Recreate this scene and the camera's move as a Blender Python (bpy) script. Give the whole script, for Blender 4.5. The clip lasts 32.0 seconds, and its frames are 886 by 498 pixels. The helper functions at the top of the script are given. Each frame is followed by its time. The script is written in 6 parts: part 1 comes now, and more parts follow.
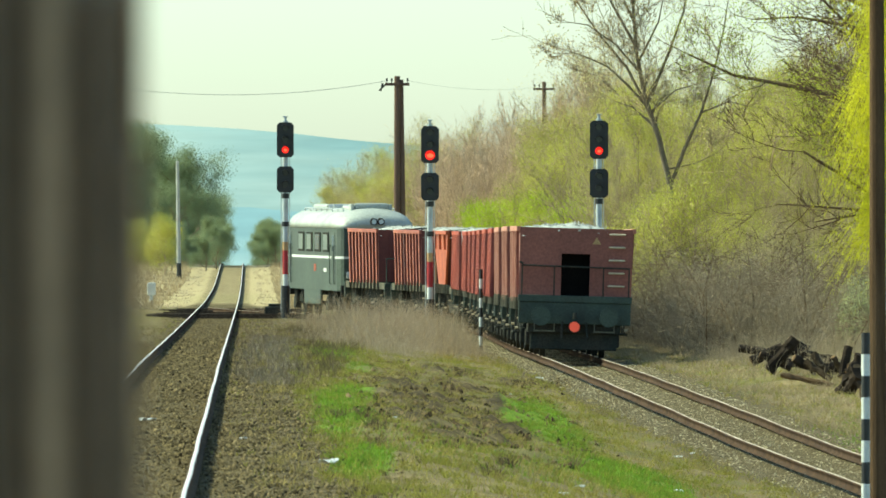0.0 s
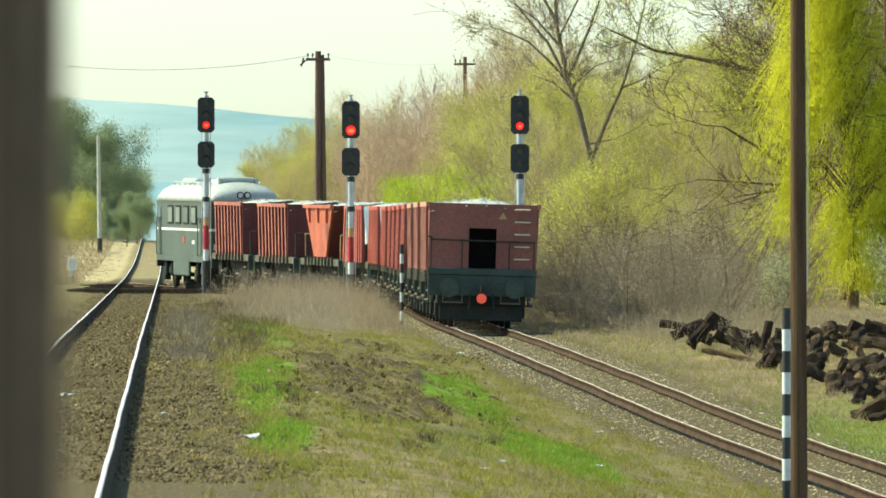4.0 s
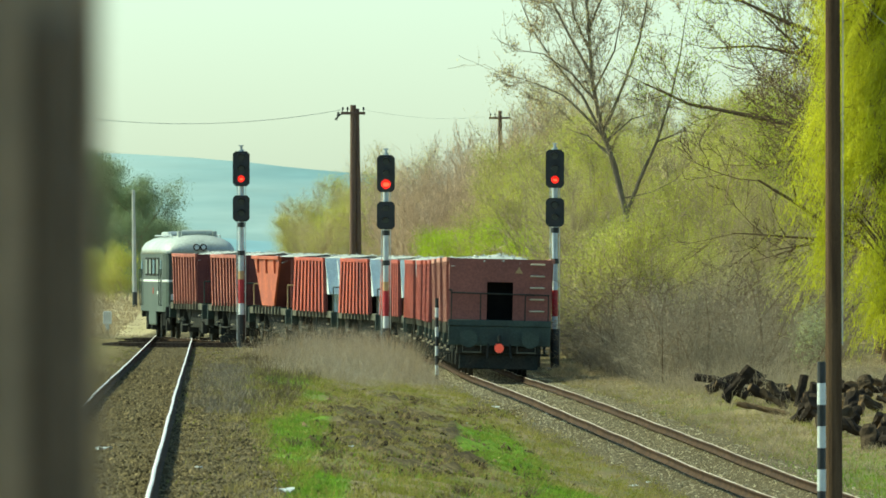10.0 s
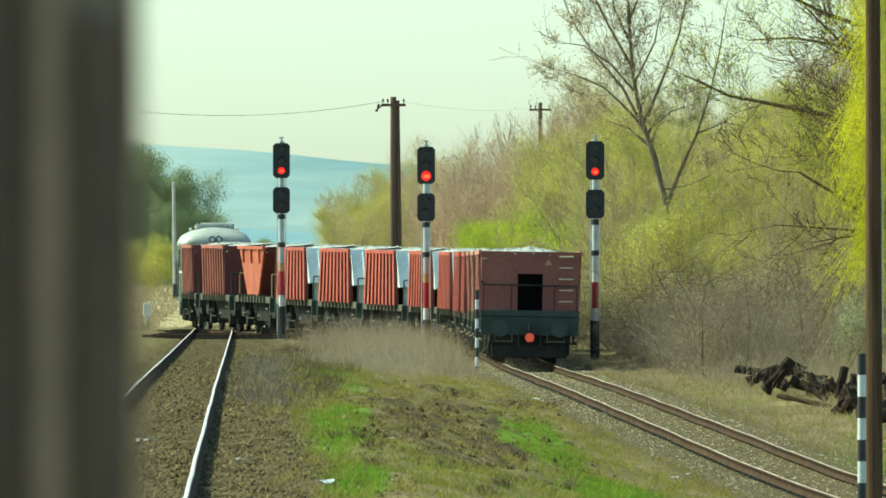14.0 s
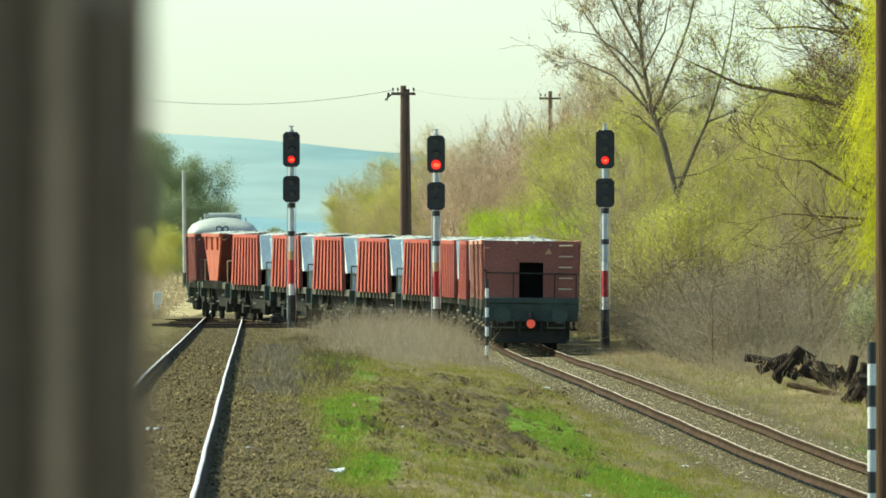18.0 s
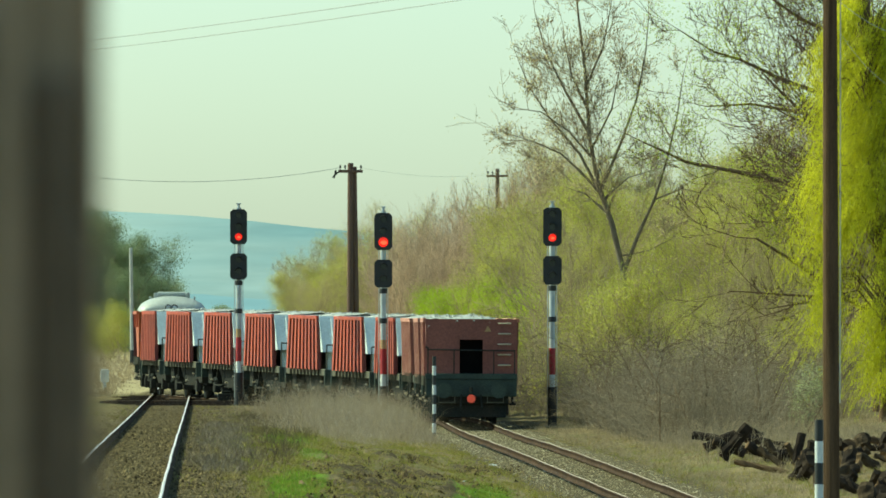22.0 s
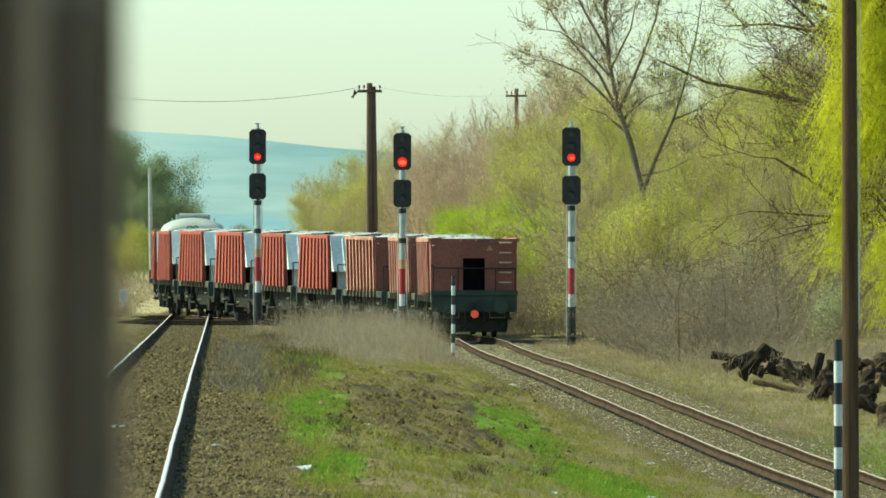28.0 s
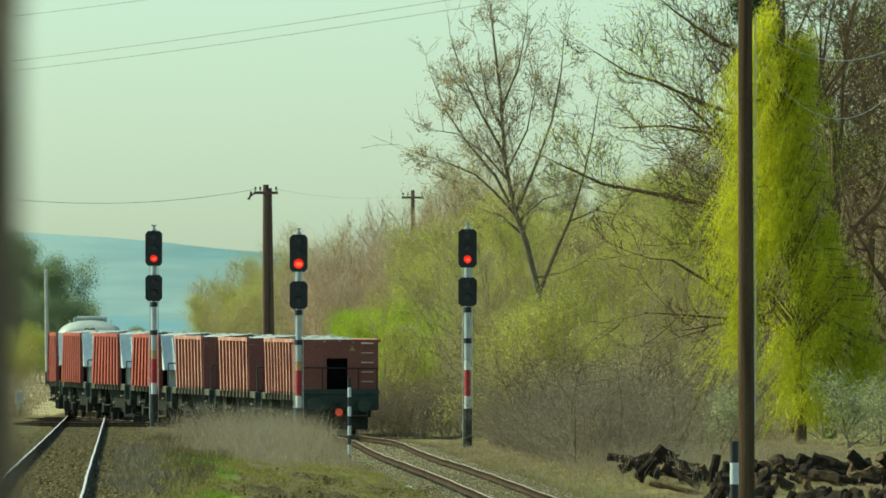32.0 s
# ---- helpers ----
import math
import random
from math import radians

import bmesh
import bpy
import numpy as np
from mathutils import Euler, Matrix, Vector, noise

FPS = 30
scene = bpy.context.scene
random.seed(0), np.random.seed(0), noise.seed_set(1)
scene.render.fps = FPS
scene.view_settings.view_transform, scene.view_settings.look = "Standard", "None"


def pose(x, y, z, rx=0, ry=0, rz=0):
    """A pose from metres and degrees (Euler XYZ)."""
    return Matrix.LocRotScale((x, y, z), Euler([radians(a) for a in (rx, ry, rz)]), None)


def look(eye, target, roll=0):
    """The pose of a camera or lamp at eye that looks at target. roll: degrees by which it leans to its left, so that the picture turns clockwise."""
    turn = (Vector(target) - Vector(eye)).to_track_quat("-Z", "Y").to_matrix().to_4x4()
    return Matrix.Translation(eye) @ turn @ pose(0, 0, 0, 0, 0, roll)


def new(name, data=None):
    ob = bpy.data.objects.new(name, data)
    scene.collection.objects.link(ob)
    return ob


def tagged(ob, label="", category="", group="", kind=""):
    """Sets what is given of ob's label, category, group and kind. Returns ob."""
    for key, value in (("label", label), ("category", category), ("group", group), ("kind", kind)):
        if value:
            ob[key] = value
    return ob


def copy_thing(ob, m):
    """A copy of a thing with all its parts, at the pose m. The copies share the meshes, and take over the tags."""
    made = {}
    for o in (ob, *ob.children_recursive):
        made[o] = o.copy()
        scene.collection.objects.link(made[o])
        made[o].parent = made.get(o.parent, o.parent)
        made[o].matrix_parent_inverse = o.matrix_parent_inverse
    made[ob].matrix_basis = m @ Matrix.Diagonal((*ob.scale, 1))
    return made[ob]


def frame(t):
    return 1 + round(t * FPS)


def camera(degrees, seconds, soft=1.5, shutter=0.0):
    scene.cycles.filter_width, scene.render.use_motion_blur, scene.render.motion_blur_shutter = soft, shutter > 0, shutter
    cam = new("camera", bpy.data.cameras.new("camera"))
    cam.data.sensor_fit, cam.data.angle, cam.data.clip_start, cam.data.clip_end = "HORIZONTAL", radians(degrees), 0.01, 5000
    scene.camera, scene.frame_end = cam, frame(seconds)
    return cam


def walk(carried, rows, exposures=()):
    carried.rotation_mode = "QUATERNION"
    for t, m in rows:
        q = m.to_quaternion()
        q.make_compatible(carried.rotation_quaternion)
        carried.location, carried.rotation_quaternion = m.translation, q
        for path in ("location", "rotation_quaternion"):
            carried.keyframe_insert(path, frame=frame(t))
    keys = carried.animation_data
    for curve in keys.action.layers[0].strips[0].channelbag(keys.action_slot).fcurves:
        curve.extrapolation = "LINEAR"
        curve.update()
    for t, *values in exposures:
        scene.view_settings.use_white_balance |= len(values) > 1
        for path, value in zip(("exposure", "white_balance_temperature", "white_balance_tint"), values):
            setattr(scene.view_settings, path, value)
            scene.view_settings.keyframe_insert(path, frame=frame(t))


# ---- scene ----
# One long lens, held by hand at the window of a standing train; the eye is 2.4 m over the near rails.
LENS = 19954.0
EYE = Vector((0.0, 0.0, 2.4))
cam = camera(4.5, 32.0, soft=1.7)
cam.data.dof.use_dof = True
cam.data.dof.focus_distance = 330.0
cam.data.dof.aperture_fstop = 23.0


def aim(t, right, up, dx=0.0, roll=0.0):
    """A row for walk(): the turn to the right and up, in hundred-thousandths of a radian, and the sway in millimetres."""
    eye = EYE + Vector((dx / 1000, 0, 0))
    return t, look(eye, eye + Vector((right / 1e5, 1.0, up / 1e5)) * 100, roll)


SWAY = [(0, 0, 0), (0.5, 19.2, -3.1), (1, 39.1, -4.6), (1.5, 60.5, -11.5), (2, 75.8, -21.5), (2.5, 95.7, -40.6), (3, 112.6, -44.4),
        (3.5, 129.4, -46.8), (4.2, 143, -40), (4.8, 148, -18), (5.5, 144.7, -2.3), (6, 135.5, -3.8), (6.5, 125.6, 8.4), (7, 112.6, 9.1), (7.5, 96.5, 23.7),
        (8, 101.9, 45.9), (8.5, 103.4, 53.6), (9, 94.9, 47.4), (9.5, 84.2, 50.5), (10, 78.1, 51.2), (10.5, 78.1, 61.2),
        (11, 70.4, 74.2), (11.5, 65.1, 69.6), (12, 49.8, 56.6), (12.5, 34.4, 47.4), (13, 19.9, 39.8), (13.5, 8.4, 36.7),
        (14, 6.9, 36.7), (14.5, 10.7, 39.1), (15.5, 17, 39), (16.5, 18.4, 33.7), (17, 6.9, 19.9), (17.5, 0.8, 16.1), (18, -10.7, 16.8),
        (18.5, -4.6, 18.4), (18.8, 2.5, 32), (19, 6.1, 52.8), (19.1, 7.5, 113), (19.2, 9, 174), (19.3, 10, 208), (19.4, 10.5, 229), (19.5, 10.7, 238.8),
        (20, 6.9, 232), (20.5, 16.9, 213.6), (21, 35.2, 180.7), (21.5, 53.6, 165.4), (22, 82.7, 153.9), (22.5, 105.6, 142.4),
        (23, 116.4, 122.4), (23.5, 121, 81.2), (24, 114.9, 58.2), (24.5, 107.2, 47.4), (25, 95.8, 32.2), (25.5, 82.7, 23),
        (26, 62.8, 10.7), (26.5, 55.1, 9.9), (27.5, 50, 11), (28.5, 49, 19.1), (28.7, 56, 36), (28.8, 62, 52), (29, 78.9, 88.1), (29.5, 131.7, 128.6),
        (30, 183.8, 152.4), (30.5, 225.9, 177.6), (31, 262.7, 186.8), (31.5, 258.8, 189.1), (32, 232.8, 192.1)]
DRIFT = ((0, 6, 13, 19, 23, 26, 32), (0.0, -0.8, -1.0, -1.0, -2.6, -4.4, -4.2))
PER = 1e5 / LENS
walk(cam, [aim(t, a * PER, (b - 26.0) * PER, float(np.interp(t, *DRIFT))) for t, a, b in SWAY],
     exposures=((0, 0.79, 6500, -15), (1, 0.81, 6500, -10), (2, 0.92, 6500, -10), (3, 0.94, 6550, -8), (6, 0.92, 6600, -10), (7, 0.79, 6550, -16), (8, 0.69, 6420, -23), (9, 0.62, 6420, -23),
                (10, 0.65, 6420, -21), (11, 0.55, 6420, -22), (13, 0.70, 6420, -21), (14, 0.72, 6420, -20), (17, 0.74, 6420, -16), (18, 0.78, 6500, -12), (19, 0.61, 6450, -22),
                (19.5, 0.24, 6450, -29), (20, 0.16, 6450, -30), (21, 0.37, 6450, -24), (22, 0.45, 6450, -22), (23, 0.64, 6450, -20), (24, 0.80, 6450, -15), (25, 0.76, 6500, -17),
                (26, 0.74, 6500, -19), (29, 0.5, 6500, -20), (30, 0.36, 6500, -22), (31, 0.36, 6500, -25), (32, 0.27, 6500, -26)))

# Hazy spring sky and one sun from the left of the line.
SUN_AZ, SUN_EL = radians(-74), radians(42)
world = bpy.data.worlds.new("sky")
scene.world = world
world.use_nodes = True
wn = world.node_tree
sky = wn.nodes.new("ShaderNodeTexSky")
sky.sky_type, sky.sun_disc = "NISHITA", False
sky.sun_elevation, sky.sun_rotation = SUN_EL, SUN_AZ
sky.air_density, sky.dust_density, sky.ozone_density, sky.altitude = 0.75, 1.0, 1.0, 0
wn.links.new(sky.outputs[0], wn.nodes["Background"].inputs[0])
wn.nodes["Background"].inputs[1].default_value = 0.14
sun = new("sun", bpy.data.lights.new("sun", "SUN"))
sun.data.energy, sun.data.angle, sun.data.color = 3.95, radians(0.6), (1.0, 0.9, 0.7)
sun.matrix_world = look((0, 0, 60), Vector((0, 0, 60)) - Vector((math.sin(SUN_AZ) * math.cos(SUN_EL), math.cos(SUN_AZ) * math.cos(SUN_EL), math.sin(SUN_EL))))


# ---- materials ----
def mat(name, a, b, scale=3.0, fine=40.0, rough=0.8, metal=0.0, bump=0.25, vary=0.25, spread=0.12, stretch=(1, 1, 1), glow=0.0, through_light=0.0, islands=False, objects=False, toss=(0.65, 1.35)):
    """Two colours in broad patches, fine grain in value, relief from the grain."""
    m = bpy.data.materials.new(name)
    m.use_nodes = True
    nt, L = m.node_tree, m.node_tree.links
    p = nt.nodes["Principled BSDF"]
    tc = nt.nodes.new("ShaderNodeTexCoord")
    mp = nt.nodes.new("ShaderNodeMapping")
    mp.inputs["Scale"].default_value = stretch
    L.new(tc.outputs["Object"], mp.inputs[0])
    n1, n2 = nt.nodes.new("ShaderNodeTexNoise"), nt.nodes.new("ShaderNodeTexNoise")
    n1.inputs["Scale"].default_value, n1.inputs["Detail"].default_value = scale, 5
    n2.inputs["Scale"].default_value, n2.inputs["Detail"].default_value = fine, 3
    L.new(mp.outputs[0], n1.inputs["Vector"])
    L.new(mp.outputs[0], n2.inputs["Vector"])
    ramp = nt.nodes.new("ShaderNodeMapRange")
    ramp.inputs[1].default_value, ramp.inputs[2].default_value = 0.5 - spread, 0.5 + spread
    L.new(n1.outputs["Fac"], ramp.inputs[0])
    mix = nt.nodes.new("ShaderNodeMix")
    mix.data_type = "RGBA"
    mix.inputs["A"].default_value, mix.inputs["B"].default_value = (*a, 1), (*b, 1)
    L.new(ramp.outputs[0], mix.inputs["Factor"])
    hsv = nt.nodes.new("ShaderNodeHueSaturation")
    val = nt.nodes.new("ShaderNodeMapRange")
    val.inputs[3].default_value, val.inputs[4].default_value = 1 - vary, 1 + vary
    val.inputs[1].default_value, val.inputs[2].default_value = 0.25, 0.75
    L.new(n2.outputs["Fac"], val.inputs[0])
    last = val.outputs[0]
    if islands or objects:
        src = nt.nodes.new("ShaderNodeNewGeometry" if islands else "ShaderNodeObjectInfo")
        r = nt.nodes.new("ShaderNodeMapRange")
        r.inputs[3].default_value, r.inputs[4].default_value = toss
        L.new(src.outputs["Random Per Island" if islands else "Random"], r.inputs[0])
        mul = nt.nodes.new("ShaderNodeMath")
        mul.operation = "MULTIPLY"
        L.new(r.outputs[0], mul.inputs[0])
        L.new(last, mul.inputs[1])
        last = mul.outputs[0]
    L.new(mix.outputs["Result"], hsv.inputs["Color"])
    L.new(last, hsv.inputs["Value"])
    L.new(hsv.outputs[0], p.inputs["Base Color"])
    p.inputs["Roughness"].default_value, p.inputs["Metallic"].default_value = rough, metal
    if rough >= 0.8 and not metal:
        p.inputs["Specular IOR Level"].default_value = 0.06
    if bump:
        bp = nt.nodes.new("ShaderNodeBump")
        bp.inputs["Strength"].default_value, bp.inputs["Distance"].default_value = bump, 0.02
        L.new(n2.outputs["Fac"], bp.inputs["Height"])
        L.new(bp.outputs[0], p.inputs["Normal"])
    # emission in the own colour, lifts the far hills as haze would
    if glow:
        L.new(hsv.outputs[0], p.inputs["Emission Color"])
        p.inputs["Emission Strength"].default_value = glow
    if through_light:
        tr = nt.nodes.new("ShaderNodeBsdfTranslucent")
        mx = nt.nodes.new("ShaderNodeMixShader")
        mx.inputs[0].default_value = through_light
        L.new(hsv.outputs[0], tr.inputs["Color"])
        L.new(p.outputs[0], mx.inputs[1])
        L.new(tr.outputs[0], mx.inputs[2])
        L.new(mx.outputs[0], nt.nodes["Material Output"].inputs["Surface"])
    return m


M = dict(
    rail_side=mat("rail_rust", (0.045, 0.029, 0.018), (0.08, 0.051, 0.031), 1.5, 30, 0.85),
    rail_top=mat("rail_polished", (0.92, 0.86, 0.76), (0.86, 0.8, 0.7), 0.5, 20, 0.4, 0.35, 0.02, 0.06),
    rail_dull=mat("rail_worn", (0.62, 0.54, 0.42), (0.4, 0.32, 0.23), 0.8, 20, 0.7, 0.0, 0.1, 0.2),
    # wagon paints in pairs: sunlit tone for ribs, shaded tone for walls between
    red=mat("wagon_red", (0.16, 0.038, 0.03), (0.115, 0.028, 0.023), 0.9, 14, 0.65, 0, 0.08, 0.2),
    red_shaded=mat("wagon_red_shaded", (0.17, 0.026, 0.018), (0.12, 0.02, 0.014), 0.9, 14, 0.6, 0, 0.08, 0.18),
    rib_red=mat("wagon_rib_red_lit", (0.44, 0.07, 0.03), (0.32, 0.046, 0.023), 0.9, 14, 0.6, 0, 0.08, 0.3),
    rib_dark=mat("wagon_rib_dark_red_lit", (0.42, 0.135, 0.085), (0.28, 0.075, 0.05), 0.9, 14, 0.6, 0, 0.08, 0.3),
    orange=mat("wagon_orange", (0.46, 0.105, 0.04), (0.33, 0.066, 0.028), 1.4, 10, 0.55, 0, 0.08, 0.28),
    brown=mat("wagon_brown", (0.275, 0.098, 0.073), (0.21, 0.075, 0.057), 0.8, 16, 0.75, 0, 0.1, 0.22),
    rib_fade=mat("wagon_faded_rib_lit", (0.56, 0.28, 0.2), (0.38, 0.16, 0.115), 1.2, 12, 0.75, 0, 0.1, 0.28),
    grey=mat("wagon_pale_grey", (0.74, 0.82, 0.8), (0.63, 0.71, 0.7), 1.1, 14, 0.6, 0, 0.06, 0.15),
    sill=mat("wagon_sill", (0.15, 0.145, 0.11), (0.09, 0.09, 0.07), 1.5, 18, 0.8, 0, 0.1, 0.25),
    beam=mat("beam_dark_green", (0.046, 0.068, 0.05), (0.028, 0.04, 0.031), 1.5, 18, 0.7, 0, 0.1, 0.25),
    iron=mat("black_iron", (0.034, 0.039, 0.035), (0.052, 0.049, 0.041), 2, 25, 0.85, 0.0, 0.1, 0.3),
    # near-black colour for the shade inside the wagon's end opening
    hole=mat("opening_shade_black", (0.008, 0.008, 0.008), (0.012, 0.011, 0.01), 2, 20, 0.9, 0, 0.05, 0.2),
    ballast=mat("white_ballast", (0.48, 0.5, 0.47), (0.36, 0.38, 0.36), 4, 25, 0.9, 0, 0.5, 0.35, islands=True),
    rung=mat("rung_cream", (0.6, 0.53, 0.38), (0.5, 0.42, 0.28), 4, 30, 0.6),
    white=mat("white_paint", (0.72, 0.75, 0.72), (0.6, 0.63, 0.6), 3, 30, 0.55, 0, 0.05, 0.1),
    black=mat("black_paint", (0.015, 0.017, 0.016), (0.025, 0.026, 0.025), 3, 30, 0.5, 0, 0.05, 0.2),
    steel=mat("galvanised_mast", (0.52, 0.56, 0.56), (0.42, 0.46, 0.46), 3, 25, 0.45, 0.4, 0.05, 0.12),
    sigred=mat("signal_red_band", (0.42, 0.02, 0.03), (0.33, 0.02, 0.025), 3, 25, 0.5, 0, 0.05, 0.12),
    ochre=mat("ochre_band", (0.5, 0.33, 0.16), (0.42, 0.27, 0.12), 3, 25, 0.6),
    lens_dark=mat("dark_lens", (0.02, 0.03, 0.03), (0.015, 0.02, 0.02), 5, 30, 0.15, 0, 0, 0.1),
    loco=mat("loco_green", (0.06, 0.086, 0.062), (0.04, 0.06, 0.044), 0.6, 9, 0.5, 0, 0.08, 0.3),
    loco_grey=mat("loco_upper_grey", (0.066, 0.09, 0.07), (0.048, 0.068, 0.054), 0.8, 12, 0.5, 0, 0.06, 0.2),
    loco_pane=mat("loco_pane", (0.15, 0.185, 0.16), (0.11, 0.14, 0.12), 1.2, 8, 0.35, 0, 0, 0.15),
    roof=mat("loco_roof", (0.46, 0.5, 0.45), (0.35, 0.385, 0.35), 0.7, 12, 0.5, 0.05, 0.06, 0.18),
    glass=mat("dark_glass", (0.02, 0.025, 0.03), (0.03, 0.035, 0.04), 2, 10, 0.08, 0, 0, 0.1),
    creosote=mat("creosote_wood", (0.04, 0.031, 0.023), (0.075, 0.058, 0.042), 1.2, 30, 0.85, 0, 0.4, 0.3, stretch=(6, 6, 0.5)),
    pole_wood=mat("pole_wood", (0.08, 0.05, 0.029), (0.13, 0.083, 0.048), 1.5, 30, 0.85, 0, 0.4, 0.3, stretch=(8, 8, 0.4)),
    pole_far=mat("pole_red_brown", (0.14, 0.09, 0.068), (0.2, 0.135, 0.1), 1.5, 30, 0.85, 0, 0.4, 0.3, stretch=(8, 8, 0.4)),
    concrete=mat("concrete_pale", (0.5, 0.51, 0.47), (0.4, 0.41, 0.38), 1.5, 20, 0.85),
    bark=mat("bark_grey", (0.2, 0.165, 0.11), (0.29, 0.24, 0.165), 2, 30, 0.9, 0, 0.4, 0.3),
    bark_dark=mat("bark_dark", (0.065, 0.048, 0.032), (0.11, 0.082, 0.055), 2, 30, 0.9, 0, 0.4, 0.3),
    bark_brown=mat("bark_brown", (0.13, 0.088, 0.05), (0.19, 0.135, 0.08), 2, 30, 0.9, 0, 0.3, 0.3),
    log=mat("log_bark", (0.022, 0.017, 0.013), (0.048, 0.036, 0.026), 4, 40, 0.9, 0, 0.6, 0.35),
    cut=mat("cut_wood", (0.19, 0.125, 0.065), (0.1, 0.066, 0.036), 6, 40, 0.85, 0, 0.2, 0.25),
    # both twig colours are lifted to stand in for haze over the woods
    twig=mat("dry_twigs", (0.44, 0.35, 0.22), (0.35, 0.275, 0.185), 0.5, 5, 0.9, 0, 0, 0.25, islands=True),
    twig_red=mat("reddish_twigs_hazed", (0.52, 0.385, 0.26), (0.58, 0.45, 0.31), 0.3, 5, 0.9, 0, 0, 0.25, islands=True),
    leaf=mat("spring_leaf", (0.46, 0.46, 0.09), (0.58, 0.56, 0.13), 0.3, 3, 0.6, 0, 0, 0.3, through_light=0.6, islands=True, toss=(0.7, 1.25)),
    leaf_olive=mat("olive_leaf", (0.53, 0.47, 0.19), (0.62, 0.56, 0.23), 0.35, 4, 0.6, 0, 0, 0.3, through_light=0.5, islands=True, toss=(0.75, 1.25)),
    leaf_bright=mat("bright_leaf", (0.42, 0.52, 0.035), (0.56, 0.6, 0.06), 0.35, 3, 0.6, 0, 0, 0.25, through_light=0.55, islands=True, toss=(0.75, 1.25)),
    willow=mat("willow_leaf", (0.64, 0.64, 0.035), (0.74, 0.72, 0.06), 0.6, 4, 0.6, 0, 0, 0.25, through_light=0.55, islands=True, toss=(0.75, 1.25)),
    evergreen=mat("evergreen_leaf", (0.035, 0.06, 0.03), (0.05, 0.08, 0.035), 0.6, 4, 0.6, 0, 0, 0.3, through_light=0.2, islands=True),
    blossom=mat("pale_blossom", (0.46, 0.48, 0.26), (0.36, 0.4, 0.17), 1, 5, 0.7, 0, 0, 0.2, through_light=0.4, islands=True),
    # leaf colour of the far wood paled to carry the haze
    leaf_far=mat("far_leaf_hazed", (0.24, 0.31, 0.2), (0.32, 0.37, 0.18), 0.06, 2, 0.9, 0, 0, 0.15, through_light=0.55),
    bud=mat("tan_bud", (0.6, 0.5, 0.27), (0.66, 0.6, 0.3), 1, 5, 0.8, 0, 0, 0.2, through_light=0.5, islands=True),
    grass=mat("green_grass", (0.17, 0.28, 0.02), (0.25, 0.36, 0.03), 0.5, 6, 0.7, 0, 0, 0.25, through_light=0.35, islands=True),
    turf_straw=mat("turf_straw", (0.42, 0.34, 0.13), (0.32, 0.26, 0.09), 0.4, 6, 0.85, 0, 0, 0.3, through_light=0.3, islands=True),
    olive_grass=mat("olive_turf", (0.27, 0.28, 0.05), (0.36, 0.31, 0.08), 0.6, 6, 0.8, 0, 0, 0.3, through_light=0.3, islands=True),
    hay=mat("dry_grass", (0.47, 0.375, 0.23), (0.35, 0.275, 0.165), 0.4, 6, 0.85, 0, 0, 0.3, through_light=0.3, islands=True),
    weed_pale=mat("greyed_straw", (0.48, 0.4, 0.29), (0.36, 0.295, 0.21), 0.4, 6, 0.85, 0, 0, 0.3, through_light=0.3, islands=True),
    weed=mat("dark_weed", (0.13, 0.1, 0.062), (0.2, 0.15, 0.085), 0.5, 6, 0.85, 0, 0, 0.3, islands=True),
    clod=mat("earth_clod", (0.04, 0.03, 0.016), (0.12, 0.09, 0.05), 3.0, 20, 0.95, 0, 0.6, 0.3, islands=True, toss=(0.2, 2.1)),
    stone=mat("track_stone", (0.088, 0.07, 0.035), (0.17, 0.135, 0.07), 3.0, 20, 0.9, 0, 0.4, 0.3, islands=True, toss=(0.3, 1.8)),
    stone_pale=mat("pale_gravel", (0.46, 0.41, 0.27), (0.26, 0.23, 0.145), 5.0, 20, 0.9, 0, 0.4, 0.3, islands=True, toss=(0.4, 1.6)),
    thicket=mat("thicket_twigs", (0.34, 0.275, 0.185), (0.23, 0.19, 0.13), 0.4, 5, 0.9, 0, 0, 0.25, islands=True),
    log_brown=mat("log_brown_bark", (0.085, 0.062, 0.038), (0.045, 0.033, 0.021), 4, 40, 0.9, 0, 0.6, 0.35),
    litter=mat("pale_litter", (0.7, 0.72, 0.68), (0.6, 0.62, 0.6), 3, 20, 0.5),
    wire=mat("pale_wire", (0.55, 0.57, 0.52), (0.5, 0.52, 0.48), 3, 20, 0.5),
    wire_dark=mat("dark_wire", (0.3, 0.31, 0.29), (0.26, 0.27, 0.26), 3, 20, 0.6),
    coach=mat("coach_paint", (0.42, 0.29, 0.17), (0.35, 0.245, 0.145), 8, 60, 0.5, 0, 0.05, 0.15),
    coach_dark=mat("coach_rubber", (0.11, 0.074, 0.04), (0.13, 0.088, 0.05), 8, 60, 0.7, 0, 0.05, 0.15),
    coach_tan=mat("coach_rust", (0.6, 0.36, 0.17), (0.5, 0.3, 0.15), 8, 60, 0.6, 0, 0.05, 0.2),
    # aerial haze is put into the hill colours, with a faint glow
    hill_far=mat("far_hill_haze_tint", (0.14, 0.235, 0.255), (0.25, 0.33, 0.325), 0.012, 0.06, 1.0, 0, 0, 0.08, spread=0.16, stretch=(0.6, 0.25, 5.0), glow=0.3),
    hill_near=mat("near_hill_haze_tint", (0.17, 0.275, 0.31), (0.25, 0.345, 0.36), 0.02, 0.08, 1.0, 0, 0, 0.08, spread=0.16, stretch=(0.6, 0.25, 5.0), glow=0.3),
)


